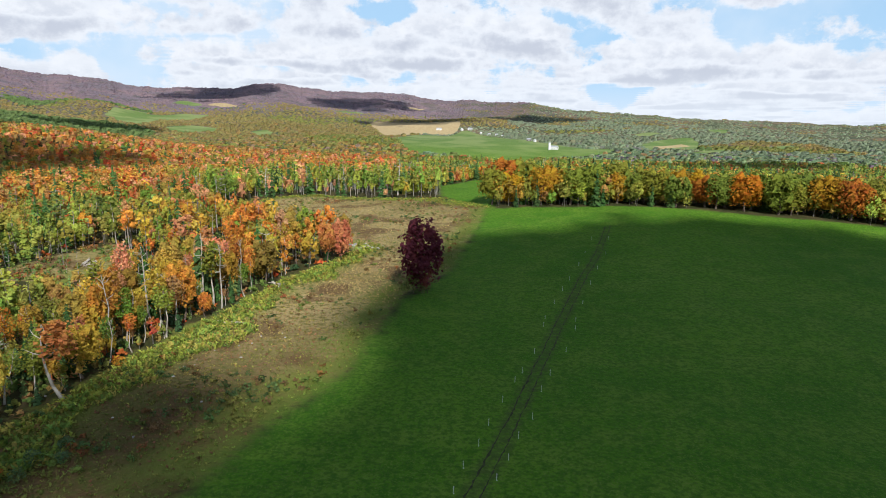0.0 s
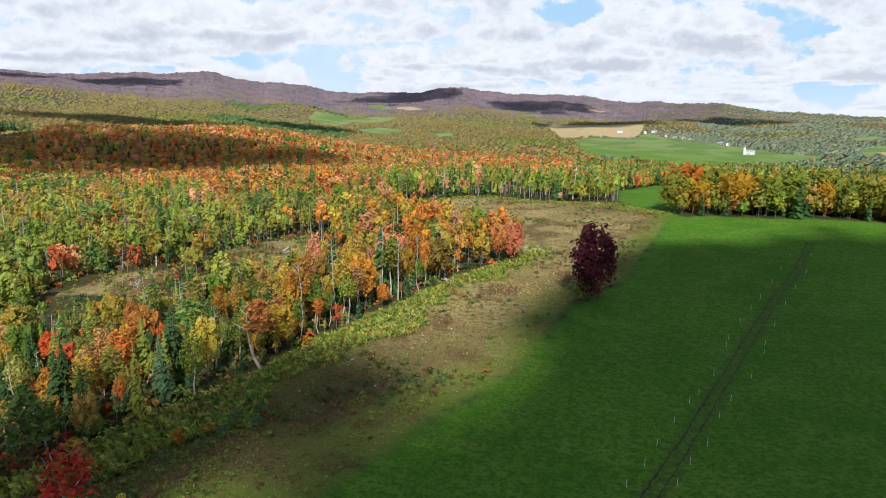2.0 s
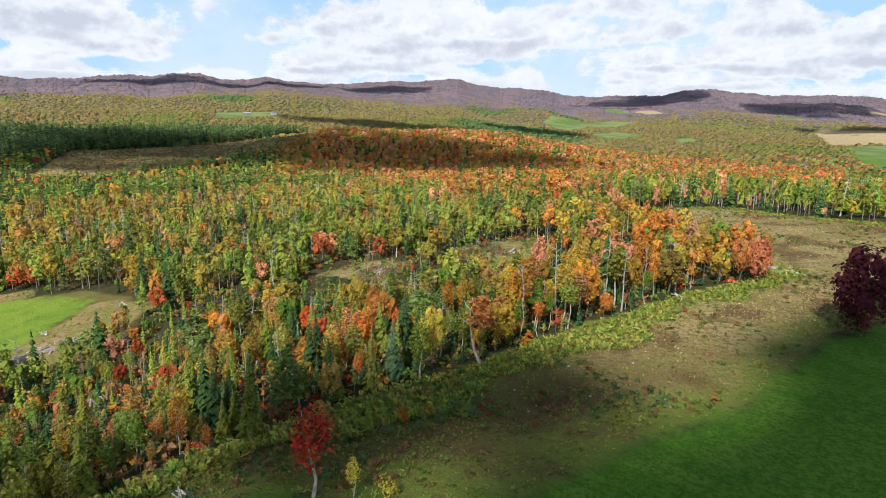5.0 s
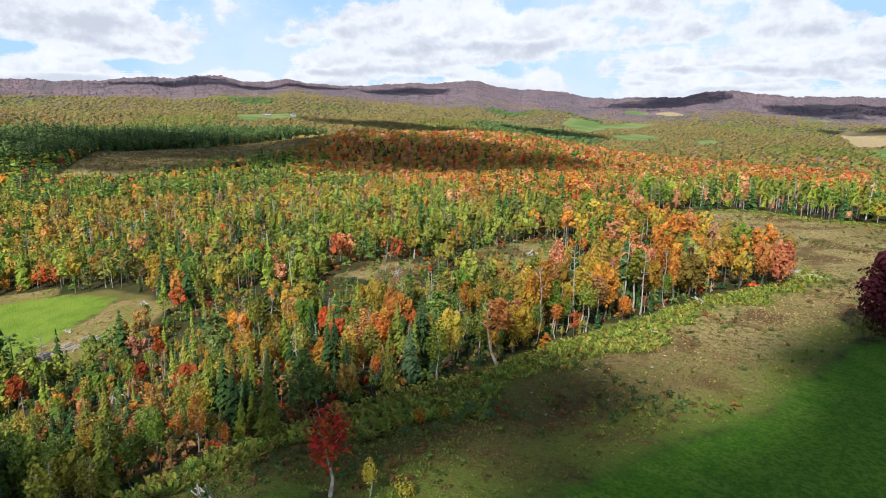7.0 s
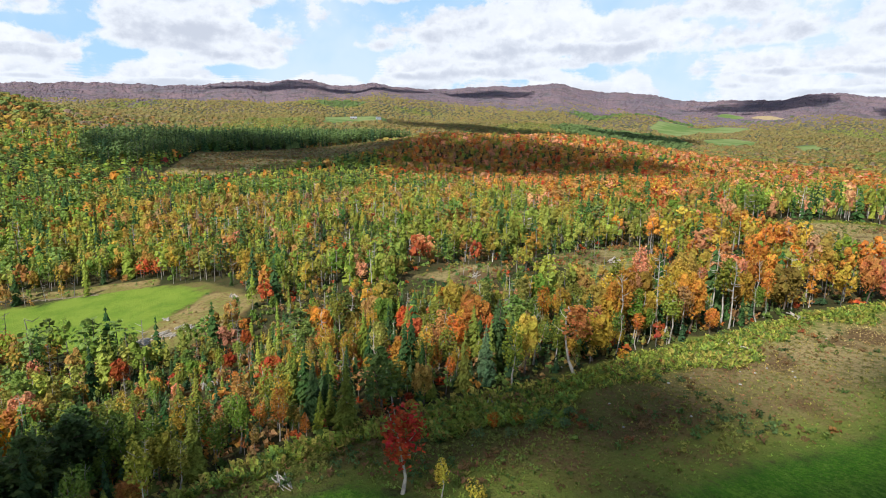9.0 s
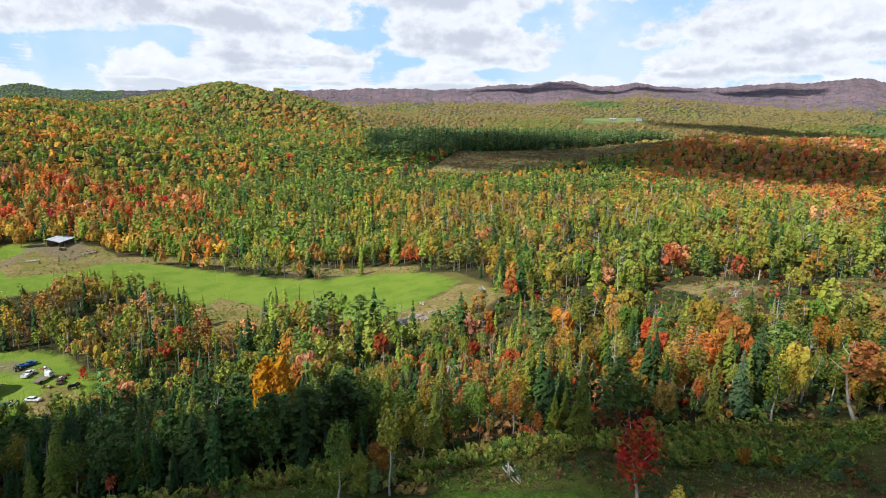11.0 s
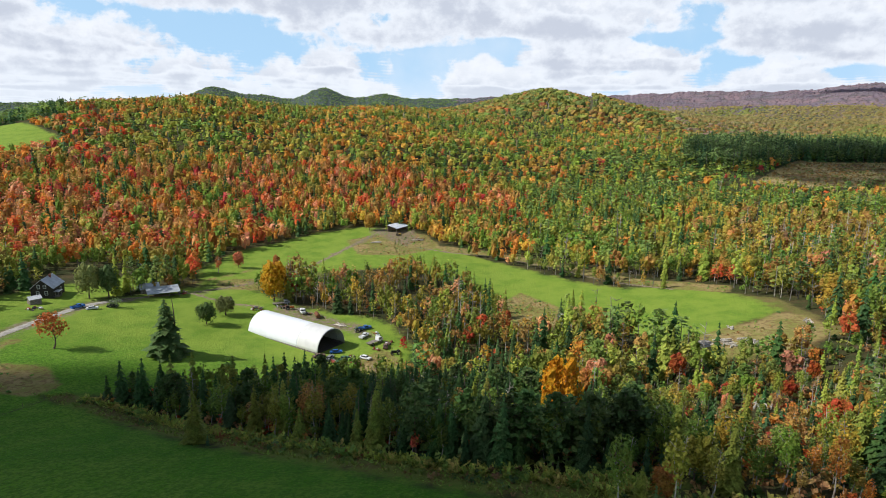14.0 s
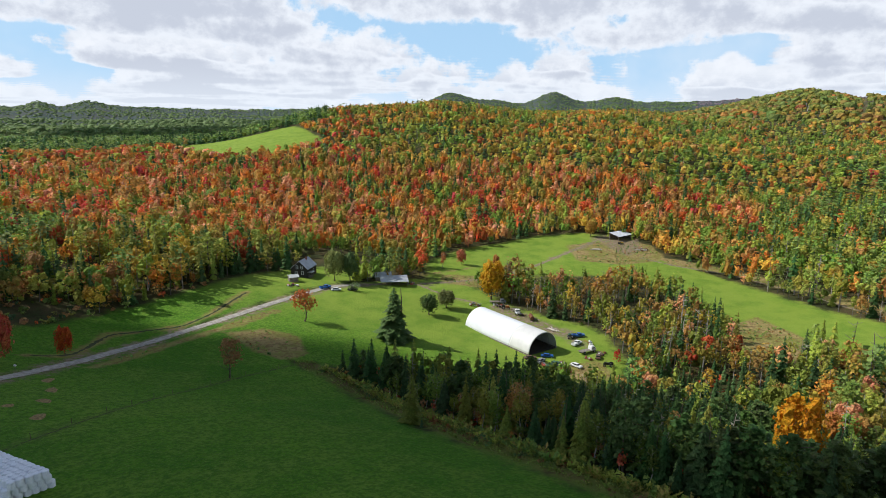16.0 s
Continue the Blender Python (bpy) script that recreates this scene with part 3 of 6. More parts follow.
def clumps(g, lobes, low, wide, size=1.0, loose=0, leaf=0.06):
    """A broadleaf crown one unit high seen from afar: uneven clumps heaped into a crown, with loose sprays of leaves round them."""
    mid, half = (1 + low) / 2, (1 - low) / 2
    q, ends, outs = [], [], []
    for i in range(lobes):
        a = i * 2.4 + g.uniform(0, 0.9)
        up = 0.9 - 1.75 * (i + 0.5) / lobes if lobes > 1 else 0.0
        out = math.sqrt(max(0.0, 1 - up * up)) if lobes > 1 else 0.0
        rad = g.uniform(0.40, 0.62) * (1.0 if lobes > 1 else 1.7) * (1.25 if lobes < 4 else 1.0) * size
        c = np.array([math.cos(a) * out, math.sin(a) * out, up]) * (1 - 0.8 * rad)
        turn = g.uniform(0, 1.57) + np.arange(4) * 1.571
        rings = []
        for reach, level in ((0.86, -0.62), (0.98, 0.12), (0.52, 0.86)):
            rings.append(np.stack([np.cos(turn + level) * reach, np.sin(turn + level) * reach, np.full(4, level)], 1) + g.normal(0, 0.11, (4, 3)))
        tall = np.array([wide, wide, half])
        low_ring, mid_ring, top_ring = [(c + r * rad * np.array([1, 1, 0.85 * min(1.2, wide / half + 0.35)])) * tall + [0, 0, mid] for r in rings]
        for lo, hi in (((low_ring, mid_ring), (mid_ring, top_ring)) if lobes > 2 else ((low_ring, top_ring),)):
            q += [[lo[k], lo[(k + 1) % 4], hi[(k + 1) % 4], hi[k]] for k in range(4)]
        q.append(list(top_ring))
        ends.append(c)
        outs.append(rad)
    q = np.array(q)
    if loose:
        k = g.integers(0, lobes, loose)
        o = unit(g.normal(size=(loose, 3)) + [0, 0, 0.3] + 0.6 * np.array(ends)[k])
        p = (np.array(ends)[k] + o * (np.array(outs)[k] * g.uniform(0.85, 1.12, loose))[:, None]) * np.array([wide, wide, half]) + [0, 0, mid]
        q = np.concatenate([q, leaf_quads(p, o, leaf, g, 0.4)])
    return q


def spruce(g, whorls, arms, wide, low=0.06):
    """A conifer one unit high: whorls of drooping boughs."""
    q = []
    for i in range(whorls):
        u = (i + g.uniform(-0.3, 0.3)) / whorls
        u = min(max(u, 0.0), 0.97)
        z, rad = low + (1 - low) * u, wide * (1 - u) ** 0.85 + 0.012
        for a in g.uniform(0, 6.28) + np.arange(arms) * 6.283 / arms + g.normal(0, 0.25, arms):
            rr = rad * g.uniform(0.65, 1.2)
            d, s = np.array([math.cos(a), math.sin(a), 0]), np.array([-math.sin(a), math.cos(a), 0])
            w = rr * g.uniform(0.35, 0.6) * 3.6 / arms ** 0.75
            top, droop = np.array([0, 0, z + 0.6 / whorls]), g.uniform(0.03, 0.12) * rr / wide
            q.append([top, d * rr * 0.62 + s * w + [0, 0, z - droop * 0.5], d * rr + [0, 0, z - droop * 1.3], d * rr * 0.62 - s * w + [0, 0, z - droop * 0.5]])
    q.append([[0, 0, 1.02], [0.012, 0, 0.9], [0, 0.012, 0.88], [-0.012, -0.01, 0.9]])
    return np.array(q, float)


def pine(g, pads, leaves, wide):
    """A white pine one unit high: flat uneven pads of needles on open limbs."""
    q = []
    for i in range(pads):
        u = i / pads
        z, rad = 0.30 + 0.66 * u, wide * (0.55 + 0.9 * u * (1 - u) * 2) * (1 - 0.75 * u ** 3)
        a = i * 2.4 + g.uniform(0, 1)
        c = np.array([math.cos(a), math.sin(a), 0]) * rad * g.uniform(0.3, 0.75)
        p = c + g.normal(size=(leaves, 3)) * np.array([rad * 0.42, rad * 0.42, 0.022]) + [0, 0, z]
        q.append(leaf_quads(p, np.tile([0, 0, 1.0], (leaves, 1)), wide * 0.24 * (30 / leaves) ** 0.3 * 0.6, g, 0.5))
    return np.concatenate(q)


def stem(g, top, radius, sides=3, lean=0.03):
    """A trunk of quads."""
    q, a = [], np.arange(sides) * 6.283 / sides
    ox, oy = g.normal(0, lean, 2)
    for k in range(sides):
        b, c = a[k], a[(k + 1) % sides]
        q.append([[radius * math.cos(b), radius * math.sin(b), -0.02], [radius * math.cos(c), radius * math.sin(c), -0.02],
                  [ox + 0.35 * radius * math.cos(c), oy + 0.35 * radius * math.sin(c), top], [ox + 0.35 * radius * math.cos(b), oy + 0.35 * radius * math.sin(b), top]])
    return np.array(q, float)


KINDS = ("maple", "aspen", "spruce", "pine", "bush", "snag", "poplar")


def shapes(kind, level, count):
    """Prototype trees of a kind, as quads, with the number of quads at the end that are bark."""
    made = []
    for i in range(count):
        g = np.random.default_rng(1000 * KINDS.index(kind) + 100 * level + i)
        bark, far = None, level >= 4
        if far and kind in ("maple", "aspen", "pine", "poplar"):
            crown = clumps(g, 1, -0.3, 0.34 if kind == "aspen" else 0.42, 0.95)
            if level == 4:
                crown = np.concatenate([crown, leafy(g, 5, 3, 0.0, 0.36, 0.17, 0.2)])
        elif kind == "maple":
            core = clumps(g, (4, 1, 1)[level - 1], (0.2, -0.12, -0.15)[level - 1], (0.25, 0.25, 0.28)[level - 1], (0.75, 0.72, 0.75)[level - 1])
            crown = np.concatenate([core, leafy(g, (140, 40, 11)[level - 1], (11, 7, 4)[level - 1], (0.12, 0.04, 0.0)[level - 1], 0.31, (0.036, 0.066, 0.115)[level - 1], 0.22, 0.25, (0.42, 0.26, 0.22)[level - 1])])
            bark = stem(g, 0.5, 0.014) if level == 1 else None
        elif kind in ("aspen", "poplar"):
            low, wide = (0.2, 0.165) if kind == "aspen" else (0.44, 0.16)
            core = clumps(g, (3, 1, 1)[level - 1], low - (0, 0.2, 0.2)[level - 1], wide * 0.8, 0.7)
            crown = np.concatenate([core, leafy(g, (80, 26, 9)[level - 1], (11, 7, 4)[level - 1], low - 0.04, wide * 1.1, (0.032, 0.048, 0.085)[level - 1], 0.35, 0.25, (0.45, 0.32, 0.3)[level - 1])])
            bark = stem(g, 0.85, 0.011 + 0.003 * level, 3, 0.02) if level < 3 or kind == "poplar" else None
        elif kind == "spruce":
            crown = (spruce(g, 14, 6, 0.15), spruce(g, 9, 4, 0.16), spruce(g, 4, 4, 0.19), spruce(g, 2, 4, 0.26), spruce(g, 1, 5, 0.3))[level - 1]
            bark = stem(g, 0.4, 0.012) if level == 1 else None
        elif kind == "pine":
            crown = (pine(g, 14, 9, 0.24), pine(g, 10, 5, 0.25), pine(g, 6, 3, 0.28))[level - 1]
            bark = stem(g, 0.9, 0.016) if level < 3 else None
        elif kind == "bush":
            crown = leafy(g, (36, 18, 8, 6, 6)[level - 1], 4, -0.1, 0.62, (0.14, 0.2, 0.36, 0.4, 0.4)[level - 1])
        else:
            bark = stem(g, 1.0, 0.012 + 0.003 * level, 3, 0.05)
            twigs = []
            for _ in range(14):
                z, a, l = g.uniform(0.3, 0.95), g.uniform(0, 6.28), g.uniform(0.05, 0.15)
                d = np.array([math.cos(a), math.sin(a), 0.45])
                twigs.append([[0, 0, z], [0.004, 0.004, z + 0.014], d * l + [0, 0, z + 0.006], d * l + [0, 0, z]])
            crown, bark = np.zeros((0, 4, 3)), np.concatenate([bark, np.array(twigs)])
        made.append((crown, bark if bark is not None else np.zeros((0, 4, 3))))
    return made


NEAR_WOOD = 180
PROTO = {(k, l): shapes(k, l, 7 if l == 1 else 6) for k in KINDS for l in (1, 2, 3, 4, 5)}



def tuft(g, blades):
    """Tall dead grass or fern: blades leaning out from one foot."""
    q = []
    for a in np.arange(blades) * 6.283 / blades + g.uniform(0, 1.2, blades):
        d, s = np.array([math.cos(a), math.sin(a), 0]), np.array([-math.sin(a), math.cos(a), 0])
        w, l, h = g.uniform(0.10, 0.22), g.uniform(0.3, 0.9), g.uniform(0.45, 1.0)
        q.append([-s * w * 0.6, s * w * 0.6, d * l + s * w + [0, 0, h], d * l * 0.8 - s * w + [0, 0, h * 0.9]])
    return np.array(q), np.zeros((0, 4, 3))


PROTO["tuft", 2] = [tuft(np.random.default_rng(70 + i), 5) for i in range(6)]

# leaf colours of the season
RED, CRIMSON, ORANGE, GOLD, YELLOW = (0.46, 0.125, 0.075), (0.40, 0.080, 0.090), (0.50, 0.225, 0.085), (0.44, 0.30, 0.085), (0.55, 0.44, 0.09)
OLIVE, GREEN, LIME, RUST, PINK = (0.255, 0.262, 0.07), (0.155, 0.22, 0.058), (0.30, 0.325, 0.09), (0.38, 0.225, 0.105), (0.54, 0.27, 0.19)
# the mauve is for leafless far crowns, with distance haze put into its blue
NEEDLE, PINE_GREEN, HAZY_MAUVE, BRONZE = (0.055, 0.105, 0.045), (0.17, 0.24, 0.085), (0.215, 0.165, 0.245), (0.34, 0.245, 0.08)
FIR, SAGE = (0.23, 0.265, 0.07), (0.275, 0.295, 0.09)


def palette(*pairs):
    w = np.array([p[0] for p in pairs], float)
    return w / w.sum(), [p[1] for p in pairs], [p[2] for p in pairs]


MIXES = {
    "edge": palette((4, "maple", ORANGE), (3, "maple", GOLD), (3, "maple", RUST), (2, "maple", RED), (14, "spruce", NEEDLE), (10, "spruce", FIR), (10, "aspen", OLIVE), (8, "aspen", GOLD), (8, "aspen", ORANGE), (5, "aspen", RUST), (9, "aspen", GREEN), (8, "poplar", SAGE), (4, "pine", PINE_GREEN), (4, "snag", OLIVE), (6, "bush", RUST)),
    "hedge": palette((12, "poplar", OLIVE), (22, "poplar", GOLD), (16, "poplar", ORANGE), (8, "poplar", GREEN), (8, "poplar", PINK), (12, "maple", GOLD), (4, "maple", BRONZE), (10, "maple", ORANGE), (6, "spruce", NEEDLE), (6, "snag", OLIVE)),
    "young": palette((10, "spruce", FIR), (8, "spruce", NEEDLE), (8, "maple", GREEN), (8, "maple", OLIVE), (12, "aspen", SAGE), (9, "aspen", OLIVE), (6, "aspen", LIME), (10, "aspen", BRONZE), (5, "spruce", NEEDLE), (5, "poplar", SAGE), (5, "poplar", OLIVE), (6, "pine", PINE_GREEN), (5, "maple", BRONZE), (4, "maple", RUST), (3, "maple", ORANGE), (2, "maple", RED), (2, "maple", PINK), (3, "aspen", GOLD), (6, "aspen", GREEN), (8, "snag", OLIVE), (6, "bush", GREEN), (4, "bush", RUST)),
    "orange": palette((22, "maple", ORANGE), (26, "maple", RUST), (10, "maple", RED), (4, "maple", GOLD), (14, "maple", PINK), (16, "maple", BRONZE), (7, "maple", OLIVE), (9, "maple", GREEN), (6, "spruce", NEEDLE)),
    "red": palette((14, "maple", RED), (5, "maple", CRIMSON), (20, "maple", RUST), (18, "maple", ORANGE), (8, "maple", PINK), (14, "maple", BRONZE), (10, "maple", OLIVE), (12, "maple", GREEN), (8, "spruce", NEEDLE)),
    "gold": palette((16, "maple", OLIVE), (18, "maple", BRONZE), (12, "maple", GOLD), (12, "maple", ORANGE), (15, "maple", GREEN), (4, "maple", LIME), (12, "maple", RUST), (6, "spruce", FIR), (10, "spruce", NEEDLE)),
    "green": palette((28, "maple", GREEN), (12, "pine", PINE_GREEN), (18, "maple", OLIVE), (12, "spruce", FIR), (12, "spruce", NEEDLE), (7, "aspen", LIME), (9, "maple", BRONZE), (4, "maple", ORANGE), (3, "maple", GOLD), (6, "maple", RUST), (2, "maple", RED), (3, "snag", OLIVE)),
    "pines": palette((34, "pine", PINE_GREEN), (12, "pine", FIR), (20, "spruce", NEEDLE), (8, "spruce", FIR), (9, "maple", GREEN), (7, "maple", BRONZE), (4, "maple", RUST), (3, "maple", ORANGE), (2, "maple", LIME), (1, "maple", CRIMSON)),
    "ochre": palette((34, "maple", BRONZE), (16, "maple", RUST), (16, "maple", OLIVE), (10, "maple", GOLD), (8, "aspen", SAGE), (6, "pine", PINE_GREEN), (5, "spruce", NEEDLE), (5, "maple", (0.30, 0.20, 0.14)), (5, "snag", OLIVE)),
    "dark": palette((45, "pine", PINE_GREEN), (34, "spruce", NEEDLE), (8, "maple", GREEN), (2, "maple", RUST)),
    "thicket": palette((60, "spruce", NEEDLE), (20, "spruce", (0.09, 0.15, 0.07)), (8, "aspen", GOLD), (6, "spruce", FIR)),
    "larch": palette((18, "spruce", NEEDLE), (16, "pine", (0.30, 0.30, 0.085)), (12, "spruce", FIR), (12, "aspen", GOLD), (6, "pine", PINE_GREEN), (7, "maple", ORANGE), (4, "maple", RED), (8, "aspen", OLIVE), (5, "bush", RUST)),
    "far": palette((10, "maple", (0.27, 0.19, 0.17)), (16, "maple", RUST), (16, "maple", BRONZE), (18, "maple", OLIVE), (12, "maple", SAGE), (12, "maple", (0.17, 0.22, 0.09)), (14, "spruce", NEEDLE), (6, "maple", ORANGE)),
    "ridge": palette((54, "maple", HAZY_MAUVE), (14, "maple", (0.30, 0.18, 0.15)), (5, "maple", BRONZE), (7, "maple", (0.17, 0.20, 0.12)), (10, "spruce", NEEDLE)),
    # valley greens are paled and blued, the haze over them put into the tints
    "valley": palette((10, "maple", HAZY_MAUVE), (26, "maple", (0.23, 0.31, 0.18)), (16, "maple", (0.33, 0.37, 0.20)), (16, "spruce", (0.10, 0.17, 0.11)), (7, "maple", RUST), (14, "pine", (0.18, 0.26, 0.16))),
    "trunks": palette((14, "maple", OLIVE), (8, "maple", PINK), (6, "maple", GREEN), (24, "poplar", SAGE), (5, "poplar", LIME), (22, "poplar", GREEN), (16, "poplar", OLIVE), (5, "poplar", PINK), (5, "aspen", GOLD), (10, "spruce", NEEDLE), (8, "snag", OLIVE)),
    "belt": palette((30, "spruce", NEEDLE), (14, "pine", (0.08, 0.13, 0.05)), (26, "aspen", GREEN), (16, "spruce", FIR), (8, "aspen", OLIVE), (3, "aspen", RUST), (6, "bush", GREEN), (5, "snag", OLIVE)),
    "wedge": palette((14, "aspen", RUST), (18, "aspen", BRONZE), (16, "aspen", OLIVE), (12, "spruce", NEEDLE), (6, "spruce", FIR), (6, "aspen", GOLD), (1, "maple", RED), (3, "aspen", PINK), (14, "aspen", GREEN), (8, "snag", OLIVE)),
}
MIX_NAMES = list(MIXES)


def swirl(x, y, size, seed):
    """Smooth patches between -1 and 1."""
    k = seed * 1.7
    return (np.sin(x / size + k + 1.3 * np.sin(y / size * 0.7 + k)) + np.sin(y / size * 1.13 - k + 1.1 * np.sin(x / size * 0.83 + 2 * k)) + 0.6 * np.sin((x + y) / size * 1.9 + 3 * k)) / 2.6


def wood_of(x, y):
    """Which mix of trees grows at each place, and how tall."""
    r, az = np.hypot(x, y), np.degrees(np.arctan2(-x, y))
    az = np.where(az < -120, az + 360, az)
    w = np.full(x.shape, MIX_NAMES.index("young"))
    tall = np.full(x.shape, 11.0)

    def lay(where, name, h):
        w[where] = MIX_NAMES.index(name)
        tall[where] = h

    p, q = swirl(x, y, 60, 1), swirl(x, y, 150, 2)
    lay((az < 45) & (r > 290), "orange", 13)
    lay((az > 26) & (az < 45) & (r > 290) & (r < 420) & (p > -0.1), "young", 12)
    lay((az > -3) & (az < 22) & (r > 300) & (r < 440), "trunks", 14)
    lay((az < -2), "gold", 15)
    lay((az < 4) & (r > 560), "green", 13)
    lay((az > 45) & (az <= 98) & (r > 200), "green", 14)
    lay((az > 22) & (az < 88) & (r > 200) & (r < 350 + 40 * p), "young", 12)
    lay((az > 42) & (az < 74) & (r > 350 + 40 * p) & (r < 520), "ochre", 12)
    lay((az > 46) & (az < 90) & (r > 500 + 40 * p) & (r < 850) & (q + p > -0.7), "pines", 15)
    tall[(az > 48) & (az < 73) & (r > 540) & (r < 760)] = 9
    lay((az > 72) & (az < 94) & (r > 330) & (r < 520) & (p > 0.2), "gold", 13)
    lay((az > 26) & (az < 52) & (r > 540) & (r < 1150), "orange", 13)
    lay((az > 90) & (r > 190), "red", 13)
    lay((az > 108) & (r > 190) & (r < 345), "green", 12)
    lay((az > 124) & (r > 190) & (r < 300), "larch", 13)
    lay((az > 108) & (r > 190) & (r < 330) & (p > 0.1), "gold", 12)
    lay((az > 88) & (az < 108) & (r > 345) & (r < 450) & (p > -0.2), "gold", 13)
    lay((az > 86) & (az < 124) & (r > 600 + 60 * p), "gold", 13)
    lay((az > 86) & (az < 130) & (r > 640) & (swirl(x, y, 45, 9) > 0.25), "green", 13)
    lay((az > 74) & (az < 98) & (r > 820), "green", 13)
    lay((az > 74) & (az < 98) & (r > 900) & (p > 0.15), "gold", 13)
    lay((az > 128) & (r > 800), "dark", 15)
    lay((az > 45) & (az < 76) & (r > 800) & (inside_by(DRY["dark_clearing"], x, y) > -150) & (r > 805 + 25 * (71 - az)), "dark", 17)
    lay((r > 1150) & (az < 78), "far", 13)
    lay((r > 1150) & (az < 78) & (q > 0.5), "green", 13)
    lay((r > 1150) & (az < 60) & (swirl(x, y, 210, 4) > 0.4), "dark", 15)
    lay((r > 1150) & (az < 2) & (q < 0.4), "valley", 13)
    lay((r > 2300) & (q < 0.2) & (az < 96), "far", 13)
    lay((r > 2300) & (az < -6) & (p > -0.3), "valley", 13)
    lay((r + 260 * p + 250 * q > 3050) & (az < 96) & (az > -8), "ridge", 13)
    lay((r > 2300) & (az > 96), "dark", 13)
    tall[(w == MIX_NAMES.index("young")) & (r < 150)] = 9.5
    lay((az > 6) & (az < 38) & (x > -0.42 * y - 22) & (r < 260), "hedge", 13)
    lay((az > 32) & (az < 72) & (r < 150) & (inside_by(BELT, x, y) < -3), "edge", 9)
    # low regrowth before the logged clearings
    for cx, cy in ((-145, 152), (-114, 190), (-170, 64), (-190, 120)):
        tall[np.hypot(x - 0.86 * cx, y - 0.86 * cy) < 26] *= 0.5
    lay(inside_by(BELT, x, y) > -3, "belt", 9.2)
    lay(inside_by(WEDGE, x, y) > 0, "wedge", 11)
    lay(((x + 190) / 17) ** 2 + ((y + 8) / 15) ** 2 < 1, "thicket", 7.5)
    return w, tall


BELT = ((-134.6, -122.1), (-123, -92.2), (-99.5, -50.4), (-81.2, -9.2), (-77.4, 13.3), (-96.4, 26.5), (-152.4, 15.9), (-171.8, -34.4), (-172.2, -62), (-156.1, -99.7))
WEDGE = ((-237.7, -89.6), (-270.7, -116.5), (-302.1, -92.7), (-317.9, -61.5), (-297, -34.1), (-267.9, -5.2), (-236.4, 20.3), (-204.5, 13.6), (-191.2, -17.4), (-203.5, -36.5), (-231.8, -50.5))


def open_land(x, y, margin=0.4):
    """True where no wood grows."""
    away = np.maximum(any_of(GRASS, x, y), any_of(DRY, x, y))
    away = np.maximum(away, np.maximum(any_of(STUBBLE, x, y), any_of(OVERGROWN, x, y)))
    away = np.maximum(away, 5 - along_by(ROAD, x, y))
    return away > -margin


def scatter(r0, r1, step, a0=-40.0, a1=157.0):
    """Uneven places, one to a cell, in a ring sector of wooded land."""
    n = int(math.radians(a1 - a0) / 2 * (r1 ** 2 - r0 ** 2) / step ** 2)
    r = np.sqrt(r0 ** 2 + (r1 ** 2 - r0 ** 2) * ((np.arange(n) + rng.uniform(0, 1, n)) / n))
    az = np.radians(a0 + (a1 - a0) * ((np.arange(n) * 0.6180339887) % 1.0)) + rng.normal(0, 0.25, n) * step / r
    x, y = -r * np.sin(az), r * np.cos(az)
    keep = ~open_land(x, y)
    return x[keep], y[keep]


def scatter_in(poly, step):
    """Uneven places inside a polygon."""
    px, py = [p[0] for p in poly], [p[1] for p in poly]
    gx, gy = np.meshgrid(np.arange(min(px), max(px), step), np.arange(min(py), max(py), step))
    x, y = gx.ravel() + rng.uniform(-0.5, 0.5, gx.size) * step, gy.ravel() + rng.uniform(-0.5, 0.5, gx.size) * step
    keep = inside_by(poly, x, y) > 1
    return x[keep], y[keep]


class Wood:
    """Gathers the quads of many trees into one mesh."""

    def __init__(self):
        self.quads, self.tints = [], []

    def grow(self, kind, level, x, y, z, height, spread, tint):
        protos = PROTO[kind, level]
        pick = rng.integers(0, len(protos), len(x))
        for i, (crown, bark) in enumerate(protos):
            at = pick == i
            n = int(at.sum())
            if not n:
                continue
            q = np.concatenate([crown, bark])
            a = rng.uniform(0, 6.28, n)
            c, s = np.cos(a)[:, None, None], np.sin(a)[:, None, None]
            h, w = height[at][:, None, None], (height[at] * spread[at])[:, None, None]
            X, Y = q[None, :, :, 0], q[None, :, :, 1]
            P = np.stack([(X * c - Y * s) * w + x[at][:, None, None], (X * s + Y * c) * w + y[at][:, None, None], q[None, :, :, 2] * h + z[at][:, None, None]], -1)
            T = np.repeat(tint[at][:, None, :], len(q), 1)
            if len(bark):
                pale = rng.uniform(0.14, 0.42, (n, 1, 1)) if kind in ("aspen", "snag", "poplar") else rng.uniform(0.07, 0.16, (n, 1, 1))
                T[:, len(crown):] = pale * np.array([1.0, 0.92, 0.82])
            self.quads.append(P.reshape(-1, 4, 3))
            self.tints.append(T.reshape(-1, 3))

    def finish(self, name, label, category, mat=LEAF_WOOD):
        q, c = np.concatenate(self.quads), np.concatenate(self.tints)
        me = quad_mesh(name, q.reshape(-1, 3), np.arange(len(q) * 4).reshape(-1, 4), mat, [("tint", "FLOAT_COLOR", "FACE", np.concatenate([c, np.ones((len(c), 1))], 1))])
        return tagged(new(name, me), label, category, kind="stuff")


